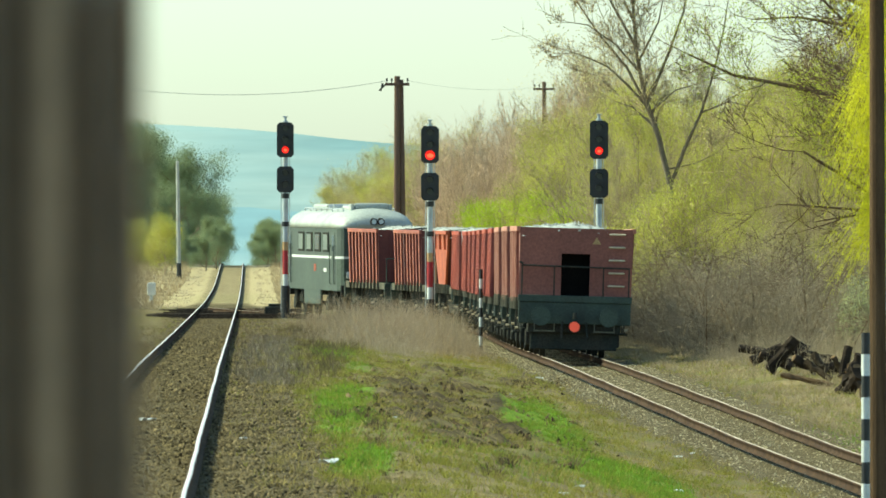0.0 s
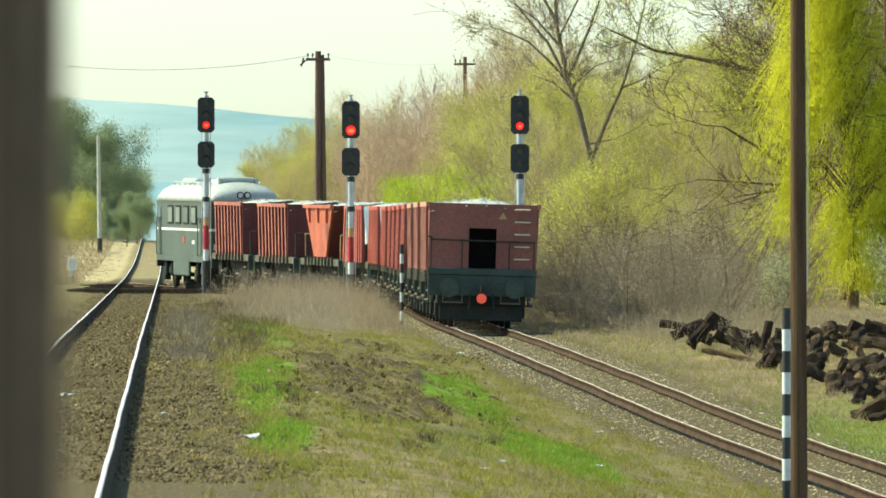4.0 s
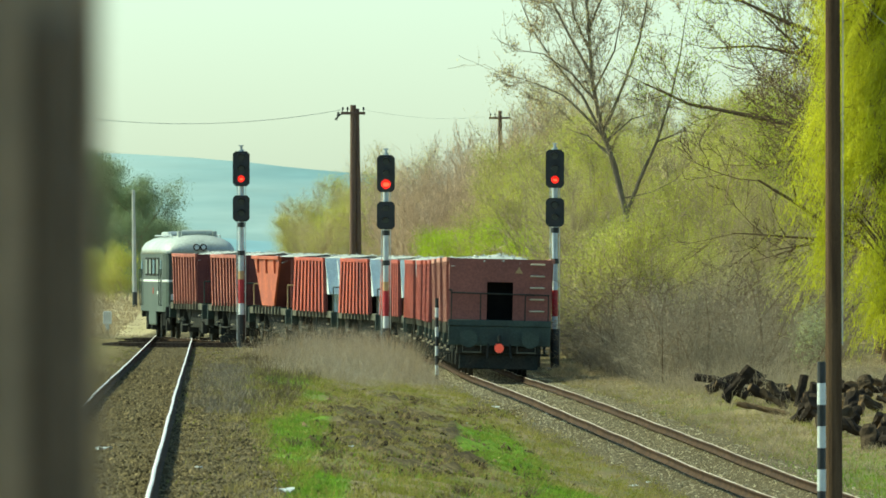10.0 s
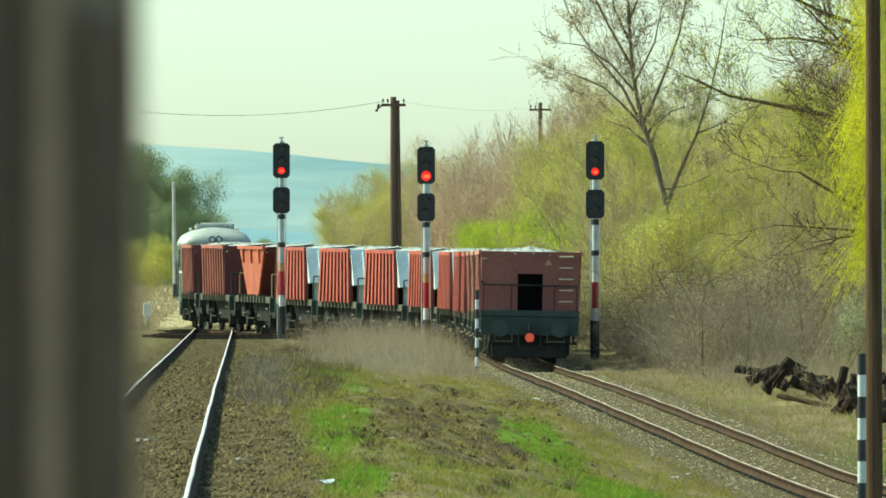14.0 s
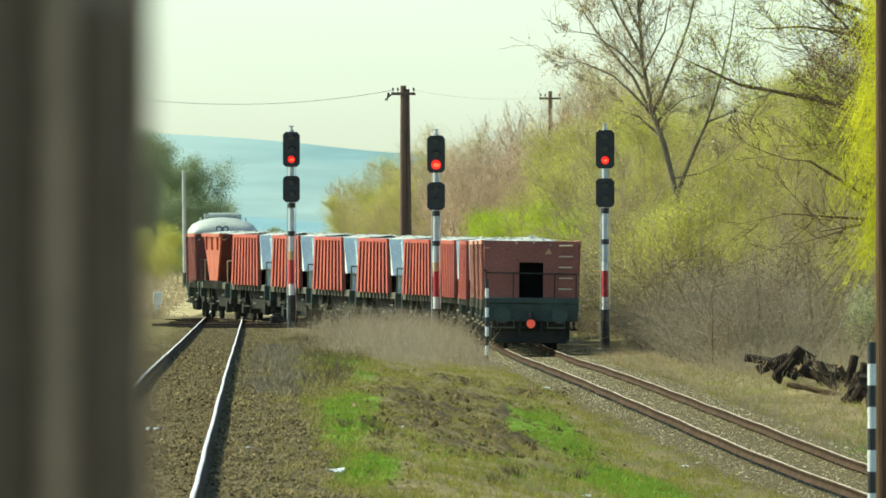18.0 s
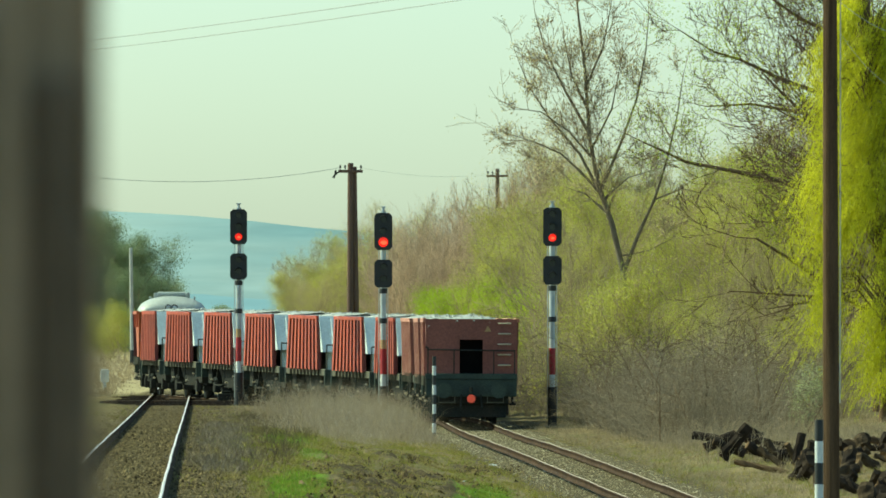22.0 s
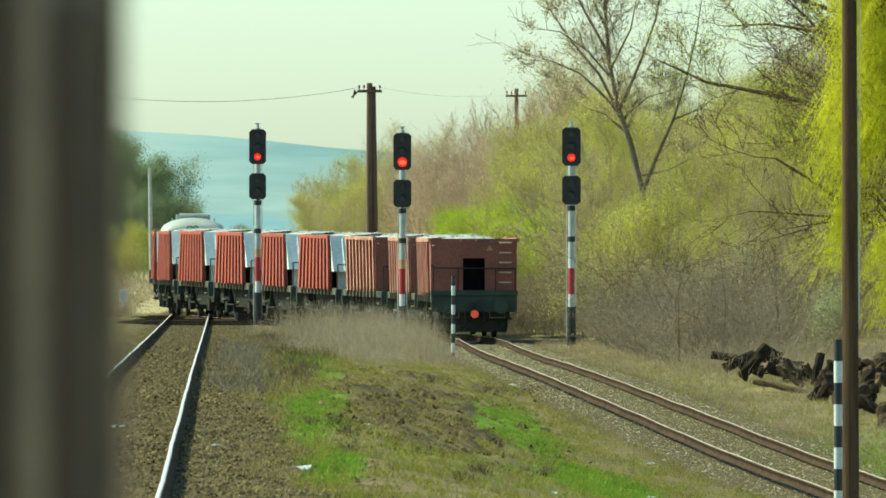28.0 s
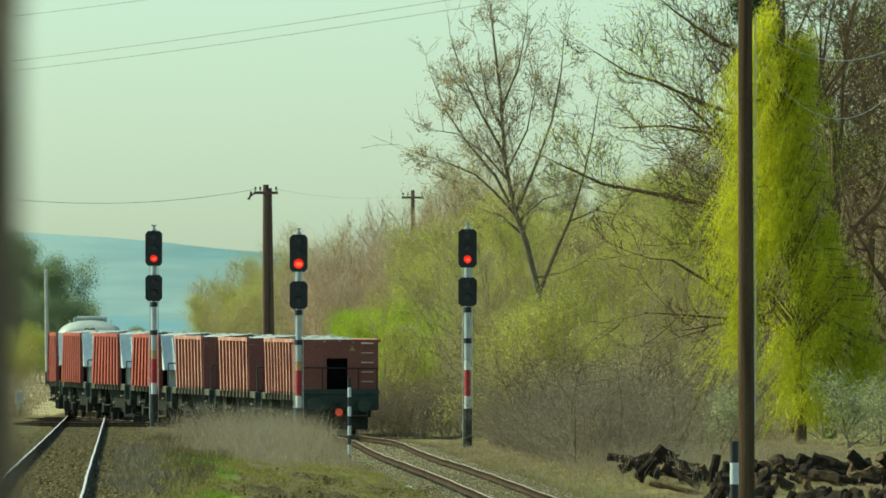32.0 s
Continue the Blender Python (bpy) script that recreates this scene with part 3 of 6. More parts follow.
def hopper_wagon(side, rib, end, label, kind="plain", tail=False):
    """A two-axle ballast wagon: ribbed box body on a dark frame with end platforms. Forward is +y, zero is the rail."""
    w = tagged(new("hopper_wagon"), label, "wagon", "wagons of the ballast train")
    y0, y1 = BODY
    rear = -4.15 if tail else y0
    zt, zb, hw = 3.34, 1.47, 1.46
    slope = 1.8 if kind == "funnel" else -0.3 if end == "grey" else 0.04
    # body walls, a hopper that draws in a little towards the floor
    for s in (-1, 1):
        bm = B()
        inset = -0.03 if end == "grey" else 0.05
        loft(bm, [[(s * hw, rear if tail else y0 - 0.0, zt), (s * (hw - 0.08), rear if tail else y0, zt), (s * (hw - 0.08 - inset), (rear if tail else y0 + slope), zb), (s * (hw - inset), (rear if tail else y0 + slope), zb)],
                  [(s * hw, y1, zt), (s * (hw - 0.08), y1, zt), (s * (hw - 0.08 - inset), y1 - slope, zb), (s * (hw - inset), y1 - slope, zb)]])
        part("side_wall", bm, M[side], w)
        bm = B()
        box(bm, s * (hw - 0.03), s * (hw + 0.085), rear, y1 + 0.02, zt - 0.11, zt + 0.02, 0.015)
        part("top_rail", bm, M[rib], w)
    count = 3 if kind == "funnel" else 9
    for s in (-1, 1):
        for k in range(count):
            f = (k + 0.5) / count if kind == "funnel" else k / (count - 1)
            ya, yb = y0 + 0.18 + f * (y1 - y0 - 0.36), y0 + slope + 0.18 + f * (y1 - y0 - 2 * slope - 0.36)
            bm = B()
            x0, x1 = s * (hw - 0.035), s * (hw + 0.075)
            wide = 0.17 if end == "grey" else 0.1
            ring = lambda y, z, c: [(x0 - s * c, y - wide - 0.02, z), (x1 - s * c, y - wide, z), (x1 - s * c, y + wide, z), (x0 - s * c, y + wide + 0.02, z)]
            foot = (ya, zt - 0.62, 0.02) if kind == "funnel" else (yb, zb - 0.06, -0.03 if end == "grey" else 0.05)
            loft(bm, [ring(*foot), ring(ya, zt - 0.1, 0.0)])
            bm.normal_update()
            # outer face takes the sunlit colour, the flanks the shaded wall colour
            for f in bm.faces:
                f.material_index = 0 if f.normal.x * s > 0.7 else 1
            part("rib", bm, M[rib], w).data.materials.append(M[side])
    # end walls
    for yy, s in ((rear, -1), (y1, 1)):
        bm = B()
        if tail and s < 0:
            bm.free()
            for x0, x1, z0, z1 in ((-hw + 0.01, -0.37, 1.59, zt), (0.37, hw - 0.01, 1.59, zt), (-0.37, 0.37, 2.68, zt)):
                bm = B()
                box(bm, x0, x1, yy - 0.05, yy + 0.04, z0, z1)
                part("end_panel", bm, M[end], w, "brown-red end plate beside the square opening")
            # lining of the opening, shade painted on as near-black
            bm = B()
            box(bm, -0.6, 0.6, yy + 0.5, yy + 0.56, 1.5, 2.8)
            for x in (-0.6, 0.6):
                box(bm, x - 0.03, x + 0.03, yy + 0.05, yy + 0.5, 1.5, 2.8)
            box(bm, -0.6, 0.6, yy + 0.05, yy + 0.5, 2.76, 2.82)
            part("recess", bm, M["hole"], w, "inside of the end opening, its shade painted black")
            continue
        low = 2.05 if end == "grey" else zb
        if kind == "funnel":
            loft(bm, [[(-hw + 0.05, yy, zt), (hw - 0.05, yy, zt), (hw - 0.05, yy - s * 0.07, zt), (-hw + 0.05, yy - s * 0.07, zt)],
                      [(-hw + 0.1, yy - s * 1.9, zb), (hw - 0.1, yy - s * 1.9, zb), (hw - 0.1, yy - s * 1.97, zb), (-hw + 0.1, yy - s * 1.97, zb)]])
        else:
            if end != "grey":
                box(bm, -hw + 0.01, hw - 0.01, yy - s * 0.07, yy, low, zt)
            else:
                loft(bm, [[(-hw + 0.01, yy - s * 0.07, zt), (hw - 0.01, yy - s * 0.07, zt), (hw - 0.01, yy, zt), (-hw + 0.01, yy, zt)],
                          [(-hw + 0.03, yy + s * 0.66, low), (hw - 0.03, yy + s * 0.66, low), (hw - 0.03, yy + s * 0.73, low), (-hw + 0.03, yy + s * 0.73, low)]])
                for x in (-hw + 0.04, hw - 0.07):
                    loft(bm, [[(q, yy - s * 0.05, zt - 0.02), (q, yy + s * 0.2, low), (q, yy + s * 0.68, low)] for q in (x, x + 0.03)])
                lower = B()
                box(lower, -1.2, 1.2, yy + s * 0.1, yy + s * 0.17, 1.3, 2.05)
                part("lower_end_plate", lower, M[end], w)
        part("end_wall", bm, M[end], w)
        for x in (-1.0, 0, 1.0):
            bm = B()
            if end == "grey":
                rod(bm, (x, yy + s * 0.05, zt - 0.1), (x, yy + s * 0.73, low), 0.04, n=6)
            else:
                box(bm, x - 0.04, x + 0.04, yy - s * 0.06, yy + s * 0.03, low, zt - 0.1, 0.008)
            part("end_post", bm, M[end], w)
        # crank stand and rail on the end platform
        bm = B()
        for x in (-1.3, -0.5, 0.5, 1.3):
            rod(bm, (x, yy + s * 0.85, 1.3), (x, yy + s * 0.85, 2.3), 0.025, n=6)
        rod(bm, (-1.3, yy + s * 0.85, 2.3), (1.3, yy + s * 0.85, 2.3), 0.025, n=6)
        part("platform_rail", bm, M["ochre" if kind == "funnel" else "beam" if end != "grey" else "sill"], w)
    # floor, sills, chutes
    bm = B()
    box(bm, -1.3, 1.3, -4.3, 4.3, 1.22, 1.32)
    part("floor_deck", bm, M["iron"], w)
    for s in (-1, 1):
        bm = B()
        box(bm, s * 1.28, s * 1.42, -4.28, 4.28, 1.2, 1.44, 0.02)
        part("solebar", bm, M["sill"], w)
        bm = B()
        box(bm, s * 1.3, s * 1.5, -0.9, 0.9, 0.58, 0.63, 0.01)
        for q in (-0.85, 0.85):
            rod(bm, (s * 1.42, q, 0.6), (s * 1.36, q, 1.22), 0.02, n=6)
        part("footboard", bm, M["iron"], w)
        for k in range(9):
            bm = B()
            y = -3.0 + k * 0.75
            box(bm, s * 1.41, s * 1.5, y - 0.035, y + 0.035, 1.2, 1.52, 0.01)
            part("stake", bm, M["sill"], w)
        bm = B()
        loft(bm, [[(s * 1.15, -1.9, 1.2), (s * 1.15, 1.9, 1.2), (s * 0.5, 1.9, 1.2), (s * 0.5, -1.9, 1.2)], [(s * 1.0, -1.5, 0.5), (s * 1.0, 1.5, 0.5), (s * 0.8, 1.5, 0.5), (s * 0.8, -1.5, 0.5)]])
        part("chute", bm, M["iron"], w)
        for y in (-2.75, 2.75):
            bm = B()
            box(bm, s * 1.0, s * 1.22, y - 0.2, y + 0.2, 0.28, 0.7, 0.04)
            for q in range(4):
                box(bm, s * 1.05, s * 1.16, y - 0.62 + q * 0.05, y + 0.62 - q * 0.05, 0.75 + q * 0.035, 0.775 + q * 0.035)
            part("axle_box", bm, M["iron"], w)
        for y, z in ((-3.5, 0.98), (-1.7, 0.72), (1.9, 0.8)):
            bm = B()
            rod(bm, (s * 1.38, y, z), (s * 1.47, y, z), 0.03, n=10)
            part("lever_knob", bm, M["rung"], w, "small bright metal knob")
    for yy, s in ((-4.32, -1), (4.32, 1)):
        bm = B()
        box(bm, -1.45, 1.45, yy - 0.06, yy + 0.06, 0.86, 1.42, 0.02)
        part("buffer_beam", bm, M["beam"], w)
        buffers(w, yy + s * 0.06, s)
        bm = B()
        rod(bm, (0, yy, 1.06), (0, yy + s * 0.34, 1.06), 0.05, n=8)
        rod(bm, (0, yy + s * 0.34, 1.16), (0, yy + s * 0.34, 1.0), 0.05, n=8)
        if not (tail and s < 0):
            rod(bm, (0, yy + s * 0.34, 1.0), (0.0, yy + s * 0.36, 0.55), 0.04, n=8)
        rod(bm, (-0.3, yy, 1.0), (-0.34, yy + s * 0.25, 0.5), 0.03, n=6)
        rod(bm, (0.3, yy, 1.0), (0.34, yy + s * 0.25, 0.5), 0.03, n=6)
        part("coupling", bm, M["iron"], w)
    bm = B()
    box(bm, -0.62, 0.62, -3.6, 3.6, 0.32, 1.22, 0.05)
    part("underframe", bm, M["iron"], w)
    for y in (-3.8, 3.8):
        bm = B()
        box(bm, -1.2, 1.2, y - 0.4, y + 0.4, 0.62, 1.22, 0.04)
        part("end_frame", bm, M["iron"], w)
    for y in (-3.3, -2.2, 2.2, 3.3):
        bm = B()
        box(bm, -1.0, 1.0, y - 0.06, y + 0.06, 0.3, 0.5, 0.02)
        part("brake_beam", bm, M["iron"], w)
    wheels = [wheelset(w, -2.75), wheelset(w, 2.75)]
    # heaped stone
    rng = np.random.default_rng(11)
    nx, ny = 9, 21
    gx, gy = np.meshgrid(np.linspace(-1.38, 1.38, nx), np.linspace(rear + 0.05, y1 - 0.05, ny))
    gz = 3.12 + 0.34 * (1 - (gx / 1.4) ** 2) * (0.75 + 0.25 * np.sin(gy * 1.9)) + rng.uniform(-0.03, 0.03, gx.shape)
    i = np.arange(nx * ny).reshape(ny, nx)
    me = mesh_from("ballast_load", np.stack([gx, gy, gz], -1).reshape(-1, 3), np.stack([i[:-1, :-1], i[:-1, 1:], i[1:, 1:], i[1:, :-1]], -1).reshape(-1, 4), M["ballast"])
    load = part("ballast_load", me, None, w, "heaped pale crushed stone")
    tagged(part("loose_stone", pebbles(gx.ravel()[rng.integers(0, nx * ny, 260)] * 0.95 + rng.uniform(-.1, .1, 260), None, rng, 0.03, 0.06, M["ballast"], flat=(gx, gy, gz)), None, load), kind="stuff")
    if tail:
        bm = B()
        box(bm, -1.47, 1.47, -4.42, -4.2, 1.42, 1.6, 0.02)
        part("end_sill", bm, M["beam"], w)
        for k in range(5):
            bm = B()
            z = 1.87 + k * 0.333
            rod(bm, (0.86, -4.3, z), (1.26, -4.3, z), 0.024, n=6)
            for x in (0.86, 1.26):
                rod(bm, (x, -4.3, z), (x, -4.19, z), 0.018, n=6)
            part("ladder_rung", bm, M["rung"], w)
        bm = B()
        for x in (-1.38, -0.55, 0.72, 1.38):
            rod(bm, (x, -4.4, 1.5), (x, -4.4, 2.36), 0.02, n=6)
        rod(bm, (-1.4, -4.4, 2.36), (1.4, -4.4, 2.33), 0.022, n=6)
        rod(bm, (-1.46, -4.42, 2.45), (-1.36, -4.42, 2.4), 0.03, n=6)
        part("handrail", bm, M["iron"], w)
        bm = B()
        a, b, c = (0.42, -4.206, 2.94), (0.64, -4.206, 2.94), (0.53, -4.206, 3.13)
        loft(bm, [[a, b, c], [(p[0], -4.212, p[2]) for p in (a, b, c)]])
        part("warning_plate", bm, M["ochre"], w, "small yellow triangle sign")
        bm = B()
        rod(bm, (0, -4.62, 0.8), (0, -4.42, 0.8), 0.15, n=20)
        lamp = part("tail_lamp", bm, M["iron"], w)
        bm = B()
        rod(bm, (0, -4.65, 0.8), (0, -4.625, 0.8), 0.135, n=20)
        part("lens", bm, M["tail_red"], lamp, "red round tail disc")
        # dark plate added in place of the shade under the wagon end
        bm = B()
        box(bm, -1.12, 1.12, -4.05, -3.9, 0.2, 0.75, 0.03)
        part("guard_plate", bm, M["iron"], w)
        for x in (-1.05, 0.5):
            bm = B()
            box(bm, x, x + 0.55, -4.46, -4.4, 0.66, 0.7)
            for q in (x + 0.02, x + 0.53):
                rod(bm, (q, -4.43, 0.68), (q, -4.36, 0.9), 0.015, n=6)
            part("shunter_step", bm, M["sill"], w)
    return w, wheels


def pebbles(x, y, rng, lo, hi, material, flat=None, on=None):
    """Small angular stones strewn over a surface."""
    n = len(x)
    if flat is not None:
        gx, gy, gz = flat
        k = rng.integers(0, gx.size, n)
        x, y, z = gx.ravel()[k] + rng.uniform(-0.15, 0.15, n), gy.ravel()[k] + rng.uniform(-0.15, 0.15, n), gz.ravel()[k] + 0.01
        x = np.clip(x, -1.36, 1.36)
    else:
        z = on(x, y)
    base = np.array([(1, 0, -0.2), (0, 1, -0.2), (-1, 0, -0.2), (0, -1, -0.2), (0, 0, 1)], float)
    tri = np.array([(0, 1, 4), (1, 2, 4), (2, 3, 4), (3, 0, 4), (2, 1, 0), (3, 2, 0)])
    size = rng.uniform(lo, hi, (n, 1, 1)) * rng.uniform(0.6, 1.3, (n, 1, 3))
    a = rng.uniform(0, 6.28, n)
    v = (base[None] + rng.uniform(-0.42, 0.42, (n, 5, 3))) * size * np.array([1, 1, 0.75])
    c, s = np.cos(a)[:, None], np.sin(a)[:, None]
    v = np.stack([v[..., 0] * c - v[..., 1] * s, v[..., 0] * s + v[..., 1] * c, v[..., 2]], -1) + np.stack([x, y, z], -1)[:, None]
    f = tri[None] + 5 * np.arange(n)[:, None, None]
    return mesh_from("stones", v.reshape(-1, 3), f.reshape(-1, 3), material)


def locomotive():
    w = tagged(new("locomotive"), "grey-green diesel locomotive with a pale roof and a white waist line", "locomotive")
    L, hw = 5.9, 1.42

    def section(y, k, z0, z1):
        """One cross ring of the body; k draws it in towards the rounded ends."""
        return [(-hw * k, y, z0), (hw * k, y, z0), (hw * k, y, z1), (-hw * k, y, z1)]

    def skin(z0, z1, name, m, lab="", g=0.0):
        bm = B()
        ends = ((-L, 0.86), (-L + 0.12, 0.93), (-L + 0.4, 1.0), (L - 0.4, 1.0), (L - 0.12, 0.93), (L, 0.86))
        loft(bm, [section(y, k + g, z0, z1) for y, k in ends])
        return part(name, bm, m, w, lab)

    skin(1.05, 2.22, "lower_body", M["loco"])
    skin(2.22, 2.31, "waist_stripe", M["white"], "white waist stripe", 0.004)
    skin(2.31, 3.24, "upper_body", M["loco_grey"])
    skin(3.24, 3.345, "rain_gutter", M["loco"], "dark green gutter under the roof", 0.012)
    bm = B()
    rings = []
    for y, k, drop in ((-L - 0.05, 0.8, 0.45), (-L + 0.25, 0.95, 0.2), (-L + 1.0, 1.0, 0.0), (L - 1.0, 1.0, 0.0), (L - 0.25, 0.95, 0.2), (L + 0.05, 0.8, 0.45)):
        ring = [(-1.46 * k, y, 3.33), (1.46 * k, y, 3.33)]
        ring += [(1.46 * k * math.cos(a), y, 3.36 + (0.72 - drop) * math.sin(a) ** 0.8) for a in (0.18, 0.5, 0.85, 1.2, 1.57, 1.94, 2.29, 2.64, 2.96)]
        rings.append(ring)
    loft(bm, rings)
    for f in bm.faces:
        f.smooth = True
    part("roof", bm, M["roof"], w, "pale grey domed roof")
    bm = B()
    box(bm, -0.55, 0.55, -4.0, -1.6, 4.0, 4.17, 0.06)
    part("roof_fan_housing", bm, M["roof"], w)
    bm = B()
    box(bm, -0.75, 0.75, 0.6, 3.6, 4.02, 4.2, 0.07)
    part("roof_grille", bm, M["roof"], w)
    bm = B()
    rod(bm, (-0.6, -4.6, 4.13), (0.6, -4.6, 4.13), 0.13, n=16)
    for x in (-0.7, 0.7):
        box(bm, x - 0.07, x + 0.07, -4.75, -4.35, 3.95, 4.22, 0.03)
    part("silencer", bm, M["roof"], w, "pale round silencer across the roof end")
    for x in (-0.95, 0.95):
        bm = B()
        rod(bm, (x, -4.2, 4.05), (x, 4.2, 4.05), 0.025, n=6)
        for q in range(8):
            rod(bm, (x, -4.2 + q * 1.2, 3.8), (x, -4.2 + q * 1.2, 4.05), 0.02, n=6)
        part("roof_rail", bm, M["steel"], w)
    for y in (-0.9, 0.1):
        bm = B()
        rod(bm, (-0.75, y, 4.12), (0.75, y, 4.12), 0.09, n=10)
        part("roof_pipe", bm, M["steel"], w)
    for s in (-1, 1):
        for y, wd in ((-3.2, 1.2), (-1.4, 1.2), (0.4, 1.2), (2.2, 1.2)):
            bm = B()
            box(bm, s * (hw - 0.01), s * (hw + 0.035), y - wd / 2, y + wd / 2, 2.46, 3.18, 0.01)
            o = part("side_window", bm, M["iron"], w)
            bm = B()
            box(bm, s * (hw + 0.036), s * (hw + 0.042), y - wd / 2 + 0.2, y + wd / 2 - 0.1, 2.54, 3.1)
            part("pane", bm, M["lens_dark" if y == -1.4 else "loco_pane"], o)
        for y in (-4.75, 4.75):
            bm = B()
            box(bm, s * (hw - 0.01), s * (hw + 0.015), y - 0.36, y + 0.36, 1.3, 3.18, 0.01)
            d = part("cab_door", bm, M["loco_grey"], w)
            bm = B()
            box(bm, s * (hw + 0.016), s * (hw + 0.024), y - 0.22, y + 0.22, 2.5, 3.06)
            part("pane", bm, M["glass"], d)
            for q in (-0.42, 0.42):
                bm = B()
                rod(bm, (s * (hw + 0.07), y + q, 1.3), (s * (hw + 0.07), y + q, 2.7), 0.02, n=6)
                for z in (1.3, 2.7):
                    rod(bm, (s * (hw + 0.07), y + q, z), (s * hw, y + q, z), 0.018, n=6)
                part("grab_rail", bm, M["loco_grey"], d)
        bm = B()
        box(bm, s * (hw + 0.004), s * (hw + 0.014), -1.0, -0.55, 1.74, 2.0)
        part("emblem", bm, M["orange"], w, "small orange-red square emblem")
        bm = B()
        box(bm, s * (hw + 0.004), s * (hw + 0.012), -3.3, -2.7, 1.72, 1.86)
        part("plate", bm, M["white"], w, "pale plate bar")
        bm = B()
        box(bm, s * 1.3, s * 1.4, -1.8, 1.8, 0.5, 1.1, 0.05)
        part("tank", bm, M["loco"], w)
        for y in (-3.6, 3.6):
            bm = B()
            box(bm, s * 1.02, s * 1.16, y - 1.75, y + 1.75, 0.55, 0.85, 0.04)
            for q in (-1.25, 1.25):
                box(bm, s * 1.0, s * 1.24, y + q - 0.2, y + q + 0.2, 0.3, 0.75, 0.03)
                rod(bm, (s * 1.2, y + q * 0.55, 0.5), (s * 1.2, y + q * 0.55, 1.0), 0.1, n=10)
            part("bogie_frame", bm, M["iron"], w)
    for s in (-1, 1):
        y = s * (L + 0.02)
        for x in (-0.62, 0.62):
            bm = B()
            box(bm, x - 0.44, x + 0.44, y - 0.05, y + 0.05, 2.55, 3.18, 0.03)
            o = part("cab_window", bm, M["iron"], w)
            bm = B()
            box(bm, x - 0.38, x + 0.38, y + s * 0.052, y + s * 0.06, 2.62, 3.12)
            part("pane", bm, M["glass"], o)
        bm = B()
        for x in (-0.16, 0.16):
            rod(bm, (x * 0.85, y - s * 0.4, 3.6), (x * 0.85, y + s * 0.12, 3.58), 0.14, 0.13, n=16)
        o = part("headlight", bm, M["iron"], w, "twin round headlights over the cab")
        for x in (-0.16, 0.16):
            bm = B()
            rod(bm, (x * 0.85, y + s * 0.122, 3.58), (x * 0.85, y + s * 0.14, 3.58), 0.09, n=16)
            part("lens", bm, M["grey"], o)
        bm = B()
        box(bm, -1.35, 1.35, y - 0.06, y + 0.06, 0.8, 1.25, 0.03)
        part("buffer_beam", bm, M["iron"], w)
        buffers(w, y + s * 0.05, s)
        for x in (-1.0, 1.0):
            bm = B()
            box(bm, x - 0.14, x + 0.14, y - 0.02, y + s * 0.05, 1.5, 1.75, 0.03)
            part("marker_lamp", bm, M["white"], w)
    bm = B()
    box(bm, -1.1, 1.1, -L + 0.1, L - 0.1, 0.85, 1.06)
    part("frame", bm, M["iron"], w)
    wheels = [wheelset(w, y, 0.5) for y in (-4.85, -2.35, 2.35, 4.85)]
    return w, wheels


SHORT = 0.941  # the wagons are 9.4 m over the buffers


def build_train():
    kinds = {
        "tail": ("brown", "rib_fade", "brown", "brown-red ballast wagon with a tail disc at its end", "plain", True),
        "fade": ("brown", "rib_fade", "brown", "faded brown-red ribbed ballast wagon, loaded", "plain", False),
        "grey": ("red_shaded", "rib_red", "grey", "red ribbed ballast wagon with pale grey ends, loaded", "plain", False),
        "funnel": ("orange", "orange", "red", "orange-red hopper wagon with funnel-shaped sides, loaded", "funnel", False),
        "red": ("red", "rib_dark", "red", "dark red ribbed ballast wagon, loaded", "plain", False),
    }
    order = ["tail", "fade", "fade"] + ["grey"] * 7 + ["funnel", "red", "red"]
    made, train = {}, []
    for k, kind in enumerate(order):
        if kind not in made:
            w, wheels = hopper_wagon(*kinds[kind])
            made[kind] = w
            for o in w.children:
                if o.name.startswith("wheelset"):
                    o.location.y *= SHORT
                else:
                    for q in [o, *o.children]:
                        q.data.transform(Matrix.Diagonal((1, SHORT, 1, 1)))
        else:
            w = copy_thing(made[kind], Matrix.Identity(4))
        train.append((w, (k + 0.5) * 10.0 * SHORT, 2.75 * SHORT, 5.5))
    loco, _ = locomotive()
    train.append((loco, len(order) * 10.0 * SHORT + 6.6, 3.6, 7.2))
    return train


TRAIN = build_train()
LINE_Y = np.arange(200, 640.01, 0.5)
LINE = np.stack([side_x(LINE_Y), LINE_Y, side_z(LINE_Y)], -1)
LINE_S = np.concatenate([[0], np.cumsum(np.linalg.norm(np.diff(LINE, axis=0), axis=1))])
LINE_S -= np.interp(287.4, LINE_Y, LINE_S)
RUN = ((0, 2, 6, 10, 14, 18, 22, 26, 30, 32), (2.8, 8.7, 20.5, 32.9, 45.4, 58.3, 71.3, 84.8, 98.8, 105.9))


def on_line(s):
    return Vector([float(np.interp(s, LINE_S, LINE[:, i])) for i in range(3)])


def run_at(t):
    a, b, c = [float(np.interp(min(max(q, 0), 32), *RUN)) for q in (t - 1.5, t, t + 1.5)]
    if 1.5 <= t <= 30.5:
        return (a + b * 2 + c) / 4
    return b


